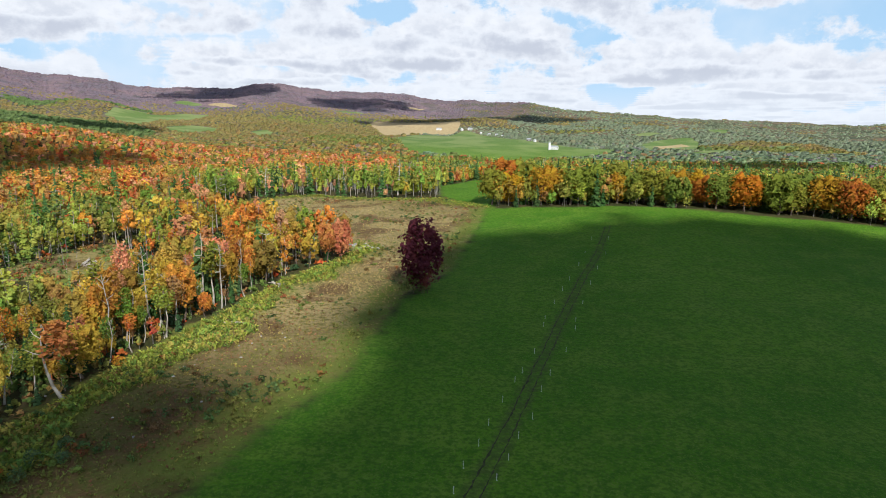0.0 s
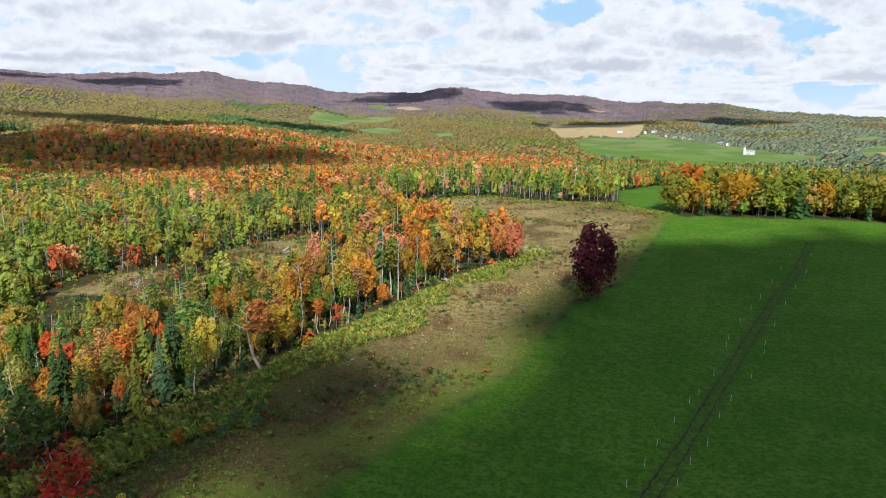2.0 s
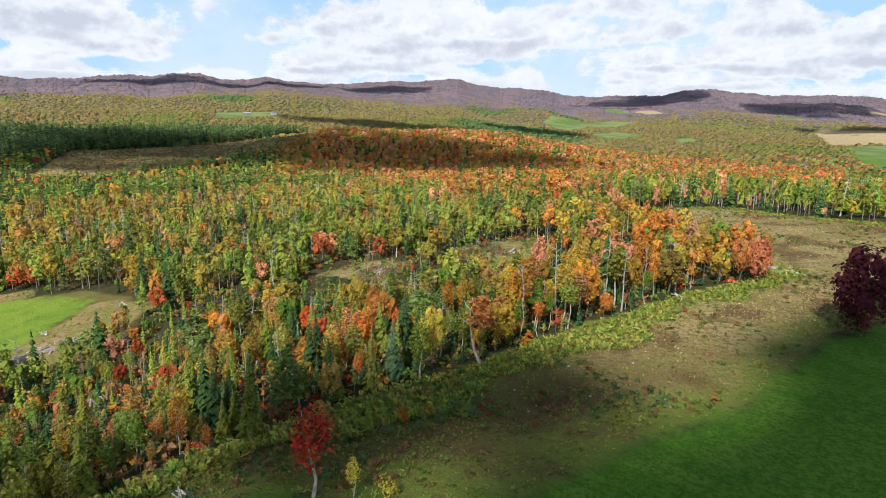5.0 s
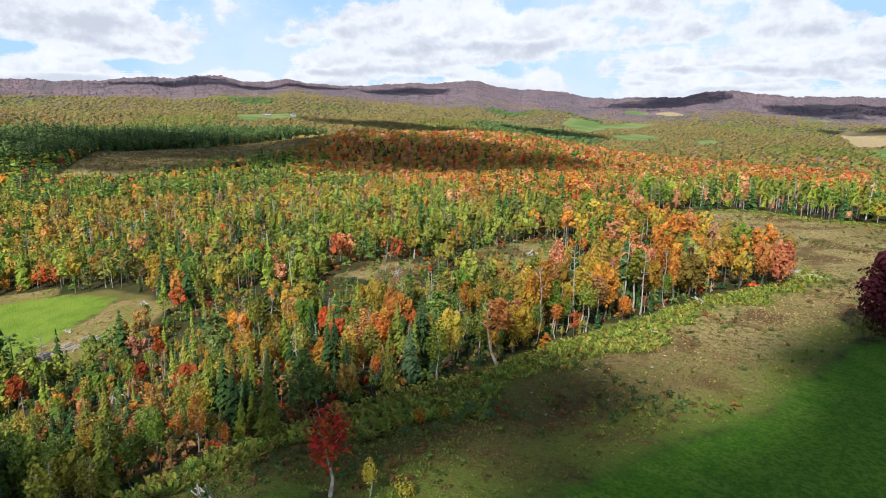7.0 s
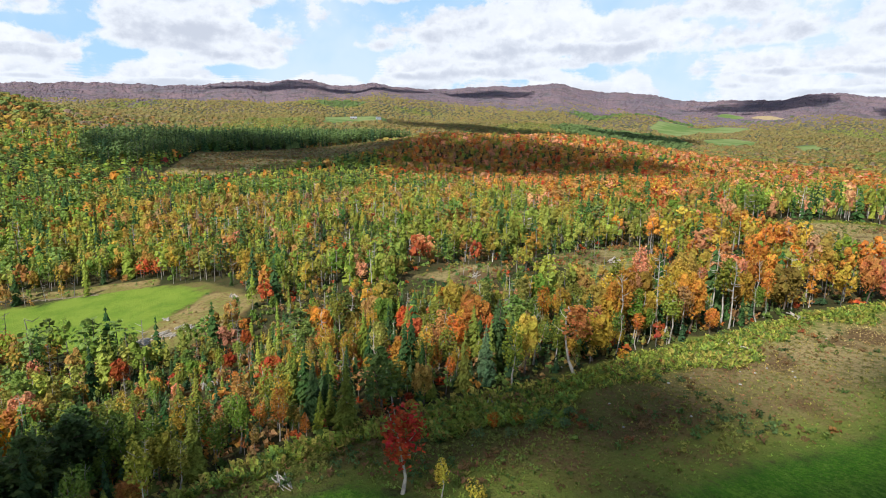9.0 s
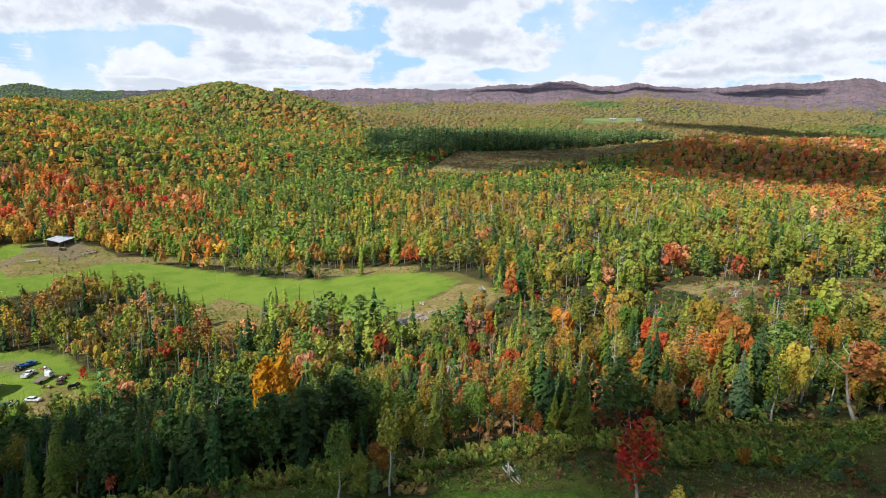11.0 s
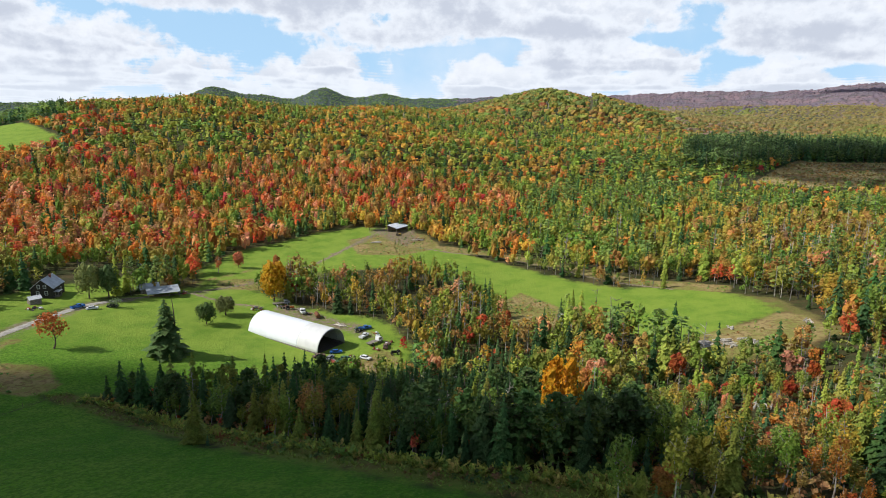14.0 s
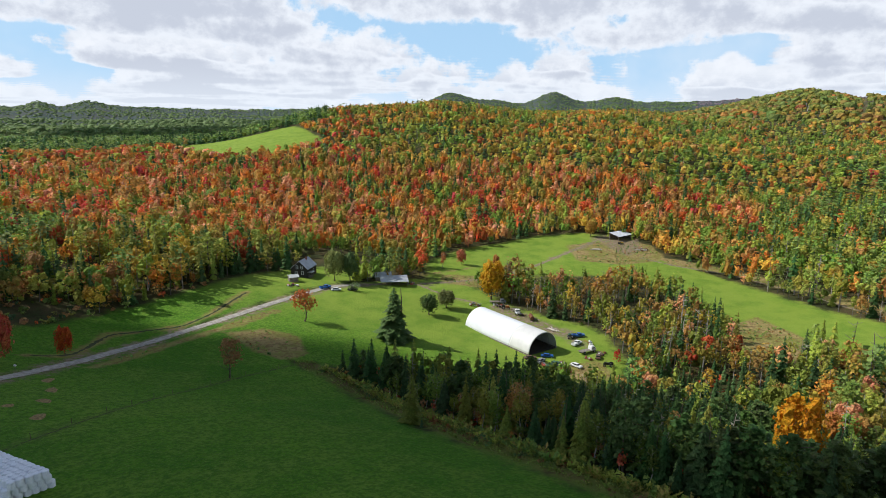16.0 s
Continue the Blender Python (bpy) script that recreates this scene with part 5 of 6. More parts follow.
def make_undergrowth():
    """Bushes, saplings and fern under the near trees, and the rough growth of the strip."""
    under = Wood()
    x, y = scatter(40, 260, 3.0)
    near = np.hypot(x, y)
    keep = rng.uniform(0, 1, len(x)) < np.where(near < 170, 0.95, 0.5)
    x, y = x[keep], y[keep]
    tints = np.array([GREEN, OLIVE, (0.12, 0.18, 0.05), RUST, BRONZE, GREEN, (0.46, 0.24, 0.07), (0.5, 0.14, 0.06), NEEDLE, RUST])
    tint = tints[rng.integers(0, len(tints), len(x))] * rng.uniform(0.7, 1.2, (len(x), 1))
    under.grow("bush", 2, x, y, terrain(x, y) - 0.15, rng.uniform(0.9, 3.0, len(x)), rng.uniform(0.8, 1.4, len(x)), tint)
    x, y = scatter(45, 185, 4.6)
    young = rng.uniform(0, 1, len(x)) < 0.55
    for name, at, shades_of in (("spruce", young, (NEEDLE, PINE_GREEN, (0.09, 0.15, 0.06))), ("aspen", ~young, (GREEN, OLIVE, GOLD, RUST, ORANGE, RED))):
        n = int(at.sum())
        under.grow(name, 2, x[at], y[at], terrain(x[at], y[at]) - 0.1, rng.uniform(2.2, 6.5, n), rng.uniform(1.0, 1.5, n), np.array(shades_of)[rng.integers(0, len(shades_of), n)] * rng.uniform(0.7, 1.1, (n, 1)))
    under.finish("undergrowth", "fern, saplings and bushes on the woodland floor", "undergrowth")
    rough = Wood()
    x, y = scatter_in(DRY["rough_strip"], 0.84)
    bx, by = scatter_in(DRY["belt_foot"], 1.0)
    x, y = np.append(x, bx), np.append(y, by)
    from_trees = np.max([inside_by(DRY[k], x, y) for k in ("rough_strip", "belt_foot")], axis=0)
    from_meadow = -inside_by(GRASS["meadow"], x, y)
    patch = swirl(x, y, 9, 8) + 0.5 * swirl(x, y, 4, 9)
    shrubby = (from_trees < 10 + 7 * patch) & (from_meadow > from_trees + 1)
    keep = (rng.uniform(-0.9, 1.0, len(x)) < patch + 0.95 + shrubby) & ((y < 215) | (rng.uniform(0, 1, len(x)) < 0.4))
    x, y, shrubby, patch, from_meadow = x[keep], y[keep], shrubby[keep], patch[keep], from_meadow[keep]
    straw = np.array([(0.47, 0.36, 0.16), (0.40, 0.29, 0.12), (0.34, 0.27, 0.09), (0.28, 0.24, 0.07), (0.27, 0.15, 0.075), (0.23, 0.22, 0.06), (0.20, 0.11, 0.06), (0.17, 0.19, 0.05)])
    paler = 1.1 * (1 - smooth(80, 150, y))
    pick = np.clip((0.6 * swirl(x, y, 13, 3) + 0.5 * swirl(x, y, 5, 4) + 0.5 + paler) / 2 * len(straw) + rng.normal(0, 0.5, len(x)), 0, len(straw) - 0.01).astype(int)
    tint = straw[pick] * rng.uniform(0.75, 1.2, (len(x), 1))
    greens = np.array([(0.24, 0.30, 0.06), (0.30, 0.33, 0.07), (0.17, 0.25, 0.06), (0.34, 0.29, 0.08)])
    tint[shrubby] = greens[rng.integers(0, 4, int(shrubby.sum()))] * rng.uniform(0.75, 1.2, (int(shrubby.sum()), 1))
    sward = (from_meadow < 15) & (rng.uniform(0, 15, len(x)) > from_meadow) & ~shrubby
    tint[sward] = np.array([0.17, 0.23, 0.05]) * rng.uniform(0.7, 1.2, (int(sward.sum()), 1))
    high = np.where(shrubby, rng.uniform(0.5, 1.3, len(x)), rng.uniform(0.2, 0.5, len(x))) * (1 + 0.5 * ((y < 78) & (x < -48)))
    rough.grow("tuft", 2, x, y, terrain(x, y) - 0.05, high, rng.uniform(0.9, 1.6, len(x)), tint)
    # low thickets: russet fern and dark bramble
    x, y = (np.concatenate(v) for v in zip(scatter_in(DRY["rough_strip"], 1.7), scatter_in(DRY["belt_foot"], 1.5)))
    heap = swirl(x, y, 11, 12) + 0.6 * swirl(x, y, 5, 13) + rng.normal(0, 0.25, len(x))
    deep = -inside_by(GRASS["meadow"], x, y)
    keep = (heap > 0.02) & (deep > 3) & ((y < 112) | (rng.uniform(0, 1, len(x)) < 0.3))
    x, y = x[keep], y[keep]
    leaf = np.array([(0.10, 0.16, 0.05), (0.25, 0.115, 0.05), (0.14, 0.19, 0.05), (0.20, 0.13, 0.06), (0.09, 0.14, 0.05), (0.20, 0.20, 0.055)])
    pick = ((swirl(x, y, 8, 14) + 1.2) * 3 + rng.normal(0, 0.3, len(x))).astype(int) % 6
    rough.grow("bush", 2, x, y, terrain(x, y) - 0.15, rng.uniform(0.7, 1.7, len(x)), rng.uniform(0.9, 1.5, len(x)), leaf[pick] * rng.uniform(0.75, 1.15, (len(x), 1)))
    for name, poly in list(OVERGROWN.items()) + [("slash", DRY["slash_one"]), ("slash", DRY["slash_two"])]:
        x, y = scatter_in(poly, 1.9)
        keep = swirl(x, y, 7, 15) + rng.normal(0, 0.5, len(x)) > (0.9 if name == "landing" else 0.0)
        x, y = x[keep], y[keep]
        rough.grow("bush", 2, x, y, terrain(x, y) - 0.1, rng.uniform(0.3, 1.2, len(x)), rng.uniform(0.9, 1.5, len(x)), (leaf * [1.1, 1.4, 1.2])[rng.integers(0, 6, len(x))] * rng.uniform(0.8, 1.3, (len(x), 1)))
        if name == "slash":
            few = rng.uniform(0, 1, len(x)) < 0.12
            rough.grow("snag", 1, x[few], y[few], terrain(x[few], y[few]) - 0.1, rng.uniform(2, 9, int(few.sum())), np.ones(int(few.sum())), np.ones((int(few.sum()), 3)) * 0.3)
            rough.grow("bush", 2, x[~few], y[~few], terrain(x[~few], y[~few]) - 0.1, rng.uniform(0.6, 2.6, int((~few).sum())), rng.uniform(0.8, 1.3, int((~few).sum())), (leaf * 1.1)[rng.integers(0, 6, int((~few).sum()))])
    rough.finish("rough_growth", "dry fern, bramble and tall dead grass on the rough strip", "undergrowth", STRIP_LEAF)


make_undergrowth()

# larger shrubs standing in the strip
for bush_x, bush_y, bush_h, bush_tint in ((-59.1, 69.5, 2.2, (0.5, 0.17, 0.05)), (-57.1, 72.5, 1.8, (0.48, 0.2, 0.06)), (-53.8, 75.2, 2.4, (0.11, 0.17, 0.07)), (-51.6, 78.9, 2.2, (0.11, 0.17, 0.07)), (-53.7, 71.6, 2.0, (0.12, 0.18, 0.07)), (-50, 75.7, 2.0, (0.10, 0.16, 0.07)),
                                          (-58.3, 64.6, 2.0, (0.12, 0.18, 0.07)), (-54.5, 67.8, 1.8, (0.14, 0.19, 0.08)), (-100.1, 50.7, 3.0, (0.45, 0.09, 0.05)), (-90.4, 52.4, 2.6, (0.5, 0.2, 0.06)), (-81, 63.6, 2.6, (0.5, 0.18, 0.06)), (-78.9, 68.2, 2.2, (0.46, 0.1, 0.06)), (-59.2, 108.4, 2.5, (0.55, 0.3, 0.06)), (-46, 96, 1.2, (0.3, 0.2, 0.08))):
    grow_tree("bush", bush_x, bush_y, bush_h, bush_tint, 1.1, "in the rough strip", group="strip bushes")

# ---- buildings, vehicles and clutter ----
TIN = plain("pale_tin_roof", (0.55, 0.57, 0.60), 0.35, 0.35, vary=0.15, scale=0.6)
DARK_BOARD = plain("dark_stained_boards", (0.045, 0.038, 0.034), 0.8, vary=0.35, scale=1.5)
GREY_BOARD = plain("grey_boards", (0.22, 0.19, 0.16), 0.85, vary=0.35, scale=1.5)
WHITE_PAINT = plain("white_paint", (0.78, 0.78, 0.76), 0.6, vary=0.08)
GLASS_DARK = plain("window_glass", (0.03, 0.035, 0.04), 0.08, vary=0.1)
RUBBER = plain("black_rubber", (0.02, 0.02, 0.02), 0.85)
RUST_METAL = plain("rusty_metal", (0.20, 0.085, 0.045), 0.8, 0.2, vary=0.5, scale=3)
WRAP = plain("white_bale_wrap", (0.87, 0.90, 0.95), 0.3, vary=0.06, scale=3, bump=0.4)
LOG = plain("peeled_logs", (0.60, 0.54, 0.45), 0.85, vary=0.35, scale=2)
STONE = plain("field_stone", (0.42, 0.40, 0.37), 0.9, vary=0.3, scale=1.2, bump=0.6)
BRICK = plain("chimney_brick", (0.28, 0.12, 0.08), 0.9, vary=0.3)
HAY = plain("old_hay", (0.30, 0.21, 0.09), 0.95, vary=0.35, scale=2.5, bump=0.8)
PAINTS = {"white": WHITE_PAINT, "blue": plain("blue_paint", (0.04, 0.14, 0.42), 0.35), "grey": plain("grey_paint", (0.25, 0.26, 0.27), 0.4), "brown": plain("brown_paint", (0.16, 0.10, 0.07), 0.5),
          "red": plain("faded_red_paint", (0.36, 0.09, 0.06), 0.5), "orange": plain("orange_paint", (0.55, 0.16, 0.04), 0.5), "green": plain("dark_green_paint", (0.05, 0.12, 0.07), 0.5),
          "yellow": plain("yellow_paint", (0.55, 0.36, 0.05), 0.5), "black": plain("black_paint", (0.03, 0.03, 0.03), 0.5)}


def shape_mesh(name, bm, mat):
    me = bpy.data.meshes.new(name)
    bm.to_mesh(me)
    bm.free()
    me.materials.append(mat)
    return me


def boxes(name, mat, *blocks, bevel=0.03):
    """One mesh of bevelled blocks, each (middle, size) or (middle, size, taper of the top)."""
    bm = bmesh.new()
    for block in blocks:
        (cx, cy, cz), (sx, sy, sz) = block[0], block[1]
        made = bmesh.ops.create_cube(bm, size=1)["verts"]
        for v in made:
            k = block[2] if len(block) > 2 and v.co.z > 0 else 1.0
            v.co = Vector((cx + v.co.x * sx * k, cy + v.co.y * sy * (0.5 + 0.5 * k), cz + v.co.z * sz))
    if bevel:
        bmesh.ops.bevel(bm, geom=list(bm.edges), offset=bevel, segments=2, affect="EDGES", clamp_overlap=True)
    return shape_mesh(name, bm, mat)


def drum(name, mat, radius, length, axis="y", sides=18, bevel=0.03, rings=()):
    """A cylinder along an axis, its rim rounded, with optional hoops."""
    bm = bmesh.new()
    bmesh.ops.create_cone(bm, cap_ends=True, segments=sides, radius1=radius, radius2=radius, depth=length)
    rim = [e for e in bm.edges if abs(e.verts[0].co.z - e.verts[1].co.z) < 1e-6]
    if bevel:
        bmesh.ops.bevel(bm, geom=rim, offset=bevel, segments=3, affect="EDGES")
    for z in rings:
        bmesh.ops.create_cone(bm, cap_ends=True, segments=sides, radius1=radius * 1.04, radius2=radius * 1.04, depth=0.06, matrix=Matrix.Translation((0, 0, z)))
    turn = {"x": Matrix.Rotation(radians(90), 4, "Y"), "y": Matrix.Rotation(radians(90), 4, "X"), "z": Matrix.Identity(4)}[axis]
    bmesh.ops.transform(bm, matrix=turn, verts=bm.verts)
    return shape_mesh(name, bm, mat)


def set_at(ob, x, y, z, rx=0, ry=0, rz=0):
    ob.matrix_basis = pose(x, y, z, rx, ry, rz)
    return ob


def arch_mesh(name, width, height, y0, y1, mat, thick=0.08, sides=20, ribs=6):
    """A hoop roof of thickness thick along y, sagging a little between its ribs."""
    bm = bmesh.new()
    rows = []
    n = max(2, int(abs(y1 - y0) / 0.6))
    for i in range(n + 1):
        y = y0 + (y1 - y0) * i / n
        sag = 0.05 * abs(math.sin(math.pi * (y - y0) / ((y1 - y0) / ribs)))
        row = []
        for k in range(sides + 1):
            a = math.pi * k / sides
            w = width / 2 - sag
            row.append(bm.verts.new((-w * math.cos(a) * (1 - 0.05 * math.sin(a)), y, (height - sag) * math.sin(a) ** 0.82)))
        rows.append(row)
    for a, b in zip(rows, rows[1:]):
        for k in range(sides):
            bm.faces.new((a[k], a[k + 1], b[k + 1], b[k])).smooth = True
    bmesh.ops.recalc_face_normals(bm, faces=bm.faces)
    bmesh.ops.solidify(bm, geom=list(bm.faces), thickness=-thick)
    return shape_mesh(name, bm, mat)


BARN_CORNERS = ((-192.2, -66), (-207.7, -97.7))


def make_hoop_barn():
    near, back = Vector(BARN_CORNERS[0]), Vector(BARN_CORNERS[1])
    along = (back - near).normalized()
    long = (back - near).length
    side = Vector((along.y, -along.x))
    wide, high = 13.6, 7.2
    mid = near + side * wide / 2
    barn = thing("hoop_barn", mid.x, mid.y, 0, math.degrees(math.atan2(-along.x, along.y)), "white arched membrane barn with an open dark front", "barn")
    part("cover", arch_mesh("cover", wide, high, 10.0, long, MEMBRANE, ribs=9), barn, "bright white stretched membrane")
    part("patched_cover", arch_mesh("patched_cover", wide + 0.03, high + 0.015, 0.0, 10.05, MEMBRANE_OLD, ribs=4), barn, "older greyish membrane panel")
    bm = bmesh.new()
    ring = [bm.verts.new((-(wide / 2 - 0.2) * math.cos(math.pi * k / 20), long - 0.3, (high - 0.15) * math.sin(math.pi * k / 20) ** 0.82)) for k in range(21)]
    bmesh.ops.solidify(bm, geom=[bm.faces.new(ring)], thickness=0.08)
    part("back_wall", shape_mesh("back_wall", bm, DARK_BOARD), barn)
    for i in range(11):
        y = 0.12 + i * (long - 0.8) / 10
        pts = [(-(wide / 2 - 0.15) * math.cos(math.pi * k / 16), y, (high - 0.2) * math.sin(math.pi * k / 16) ** 0.82) for k in range(17)]
        part("hoop", as_mesh("hoop", tube(pts, [0.06] * 17, 6), STEEL), barn)
    for s in (-1, 1):
        part("base_board", boxes("base_board", GREY_BOARD, ((s * wide / 2, long / 2, 0.0), (0.14, long, 1.2))), barn)
    part("dirt_floor", boxes("dirt_floor", plain("dark_earth", (0.06, 0.05, 0.04), 0.95), ((0, long / 2, -0.3), (wide - 0.5, long - 0.6, 0.8))), barn)


def sheet(name, mat, wide, long, pitch=0.45, rise=0.05, thick=0.06):
    """A ribbed roof sheet; the ribs run along x, down the slope."""
    bm = bmesh.new()
    n = max(4, int(long / pitch))
    rows = []
    for k in range(n + 1):
        y = -long / 2 + long * k / n
        for dy, z in ((-0.06, 0.0), (-0.03, rise), (0.03, rise), (0.06, 0.0)):
            rows.append((y + dy, z))
    top = [[bm.verts.new((s * wide / 2, y, z)) for s in (-1, 1)] for y, z in rows]
    for a, b in zip(top, top[1:]):
        bm.faces.new((a[0], a[1], b[1], b[0]))
    bmesh.ops.recalc_face_normals(bm, faces=bm.faces)
    bmesh.ops.solidify(bm, geom=list(bm.faces), thickness=thick)
    return shape_mesh(name, bm, mat)


def gable_house(name, x, y, turn, width, length, wall_h, roof_h, wall, roof, label, category, windows=(), chimney=None, porch=False, group=""):
    """A gabled building; the ridge runs along its own y."""
    h = thing(name, x, y, 0, turn, label, category, group)
    bm = bmesh.new()
    w, l = width / 2, length / 2
    prof = [(-w, -0.5), (w, -0.5), (w, wall_h), (0, wall_h + roof_h), (-w, wall_h)]
    ends = [[bm.verts.new((px, s * l, pz)) for px, pz in prof] for s in (-1, 1)]
    bm.faces.new(ends[0])
    bm.faces.new(ends[1][::-1])
    for k in range(5):
        bm.faces.new((ends[0][k], ends[1][k], ends[1][(k + 1) % 5], ends[0][(k + 1) % 5]))
    bmesh.ops.recalc_face_normals(bm, faces=bm.faces)
    part("wall", shape_mesh("wall", bm, wall), h)
    slope = math.degrees(math.atan2(roof_h, w))
    run = math.hypot(roof_h, w) + 0.4
    for s in (-1, 1):
        r = part("roof", sheet("roof", roof, run, length + 0.7), h, "standing-seam pale metal roof slope")
        set_at(r, s * (w / 2 + 0.12), 0, wall_h + roof_h / 2 + 0.02, 0, s * slope, 0)
    for (face, u, z, ww, hh) in windows:
        win = part("window", boxes("window", GLASS_DARK, ((0, 0, 0), (ww, 0.06, hh)), bevel=0.005), h)
        part("window_frame", boxes("window_frame", WHITE_PAINT, ((-ww / 2 - 0.06, 0, 0), (0.14, 0.12, hh + 0.24)), ((ww / 2 + 0.06, 0, 0), (0.14, 0.12, hh + 0.24)), ((0, 0, hh / 2 + 0.06), (ww, 0.12, 0.14)), ((0, 0, -hh / 2 - 0.06), (ww, 0.12, 0.14)), ((0, 0, 0), (ww, 0.09, 0.06)), bevel=0.01), win)
        if face == "front":
            set_at(win, u, -l - 0.02, z)
        else:
            set_at(win, -w - 0.02 if face == "left" else w + 0.02, u, z, 0, 0, 90)
    if chimney:
        part("chimney", boxes("chimney", BRICK, ((chimney[0], chimney[1], wall_h + roof_h * 0.9), (0.7, 0.7, 2.2)), ((chimney[0], chimney[1], wall_h + roof_h * 0.9 + 1.05), (0.85, 0.85, 0.15))), h)
    if porch:
        part("porch", boxes("porch", GREY_BOARD, ((w + 0.9, -l + 1.6, 0.3), (1.8, 3.0, 0.25)), ((w + 1.7, -l + 0.3, 1.3), (0.14, 0.14, 2.2)), ((w + 1.7, -l + 2.9, 1.3), (0.14, 0.14, 2.2))), h)
        part("porch_roof", boxes("porch_roof", roof, ((w + 1.0, -l + 1.6, 2.5), (2.3, 3.4, 0.1))), h)
        part("door", boxes("door", GREY_BOARD, ((w + 0.03, -l + 1.6, 1.4), (0.08, 0.95, 2.05))), h)
    return h


def lean_shed(name, x, y, turn, width, length, high, low, label, boarding=GREY_BOARD):
    """An open-sided shed with a sloping tin roof on posts."""
    s = thing(name, x, y, 0, turn, label, "shed")
    for px in (-width / 2 + 0.15, width / 2 - 0.15):
        top = high if px < 0 else low
        for py in np.linspace(-length / 2 + 0.15, length / 2 - 0.15, 4):
            part("post", boxes("post", GREY_BOARD, ((px, float(py), top / 2 - 0.2), (0.18, 0.18, top + 0.2)), bevel=0.02), s)
    board = boxes("board", boarding, ((0, 0, high / 2), (0.08, 0.36, high)), bevel=0.01)
    for v in np.arange(-length / 2 + 0.2, length / 2, 0.38):
        part("board", board, s).location = (-width / 2, float(v), 0)
    part("end_wall", boxes("end_wall", boarding, ((0, length / 2, low / 2), (width, 0.08, low)), bevel=0.01), s)
    tilt = math.degrees(math.atan2(high - low, width))
    r = part("roof", sheet("roof", TIN, width + 0.9, length + 0.7), s, "pale weathered tin roof")
    set_at(r, 0, 0, (high + low) / 2 + 0.08, 0, tilt, 0)
    return s


WHEELS = {}


def wheel_on(parent, x, y, r, wide=0.2):
    if r not in WHEELS:
        WHEELS[r] = (drum("tyre", RUBBER, r, wide, "x", 16, 0.05), drum("rim", STEEL, r * 0.55, wide + 0.03, "x", 12, 0.01))
    tyre = set_at(part("wheel", WHEELS[r][0], parent), x, y, r)
    part("rim", WHEELS[r][1], tyre)


def car(x, y, turn, paint_name, kind="car", state="parked on the grass", z=0.0):
    """An old car, pickup or lorry, its front along y."""
    paint_mat = PAINTS[paint_name]
    name = {"car": "car", "pickup": "pickup_truck", "truck": "flatbed_truck"}[kind]
    words = {"car": "old saloon car", "pickup": "pickup truck with an open bed", "truck": "old lorry with a bare flatbed"}[kind]
    c = thing(name, x, y, z, turn, paint_name + " " + words + " " + state, "truck" if kind != "car" else "car", "vehicles round the farmyard")
    if kind == "car":
        part("body", boxes("body", paint_mat, ((0, 0, 0.62), (1.7, 4.3, 0.55), 0.94), bevel=0.12), c)
        part("cabin", boxes("cabin", paint_mat, ((0, -0.25, 1.1), (1.5, 2.2, 0.5), 0.78), bevel=0.1), c)
        part("window", boxes("window", GLASS_DARK, ((0, -0.25, 1.1), (1.52, 1.9, 0.32), 0.84), ((0, -0.25, 1.1), (1.3, 2.24, 0.32), 0.82), bevel=0.02), c)
        ends, r = (1.35, -1.3), 0.32
    elif kind == "pickup":
        part("body", boxes("body", paint_mat, ((0, 1.75, 0.8), (1.8, 1.5, 0.6), 0.94), ((0, 0, 0.6), (1.75, 5.0, 0.35)), bevel=0.08), c)
        part("cabin", boxes("cabin", paint_mat, ((0, 0.35, 1.15), (1.75, 1.5, 0.95), 0.84), bevel=0.1), c)
        part("window", boxes("window", GLASS_DARK, ((0, 0.35, 1.38), (1.7, 1.2, 0.36), 0.9), ((0, 0.35, 1.38), (1.45, 1.5, 0.36), 0.88), bevel=0.02), c)
        part("bed", boxes("bed", paint_mat, ((-0.85, -1.5, 0.95), (0.08, 1.9, 0.5)), ((0.85, -1.5, 0.95), (0.08, 1.9, 0.5)), ((0, -2.45, 0.95), (1.7, 0.08, 0.5))), c)
        ends, r = (1.6, -1.5), 0.38
    else:
        part("cabin", boxes("cabin", paint_mat, ((0, 2.2, 1.5), (2.1, 1.6, 1.6), 0.88), ((0, 3.3, 1.1), (1.7, 1.1, 0.9), 0.9), bevel=0.12), c)
        part("window", boxes("window", GLASS_DARK, ((0, 2.25, 1.85), (2.0, 1.3, 0.5), 0.92), ((0, 2.25, 1.85), (1.8, 1.62, 0.5), 0.92), bevel=0.02), c)
        part("chassis", boxes("chassis", PAINTS["black"], ((0, 0, 0.75), (0.9, 6.4, 0.25))), c)
        part("flatbed", boxes("flatbed", GREY_BOARD, ((0, -1.1, 1.05), (2.2, 4.4, 0.14)), bevel=0.02), c)
        ends, r = (2.7, -1.8), 0.5
    for e in ends:
        for s in (-1, 1):
            wheel_on(c, s * (0.78 if kind == "car" else 0.82 if kind == "pickup" else 0.95), e, r)
    for s in (-1, 1):
        part("headlight", boxes("headlight", WHITE_PAINT, ((s * 0.6, {"car": 2.13, "pickup": 2.5, "truck": 3.85}[kind], {"car": 0.68, "pickup": 0.85, "truck": 1.15}[kind]), (0.22, 0.08, 0.16)), bevel=0.02), c)
    return c


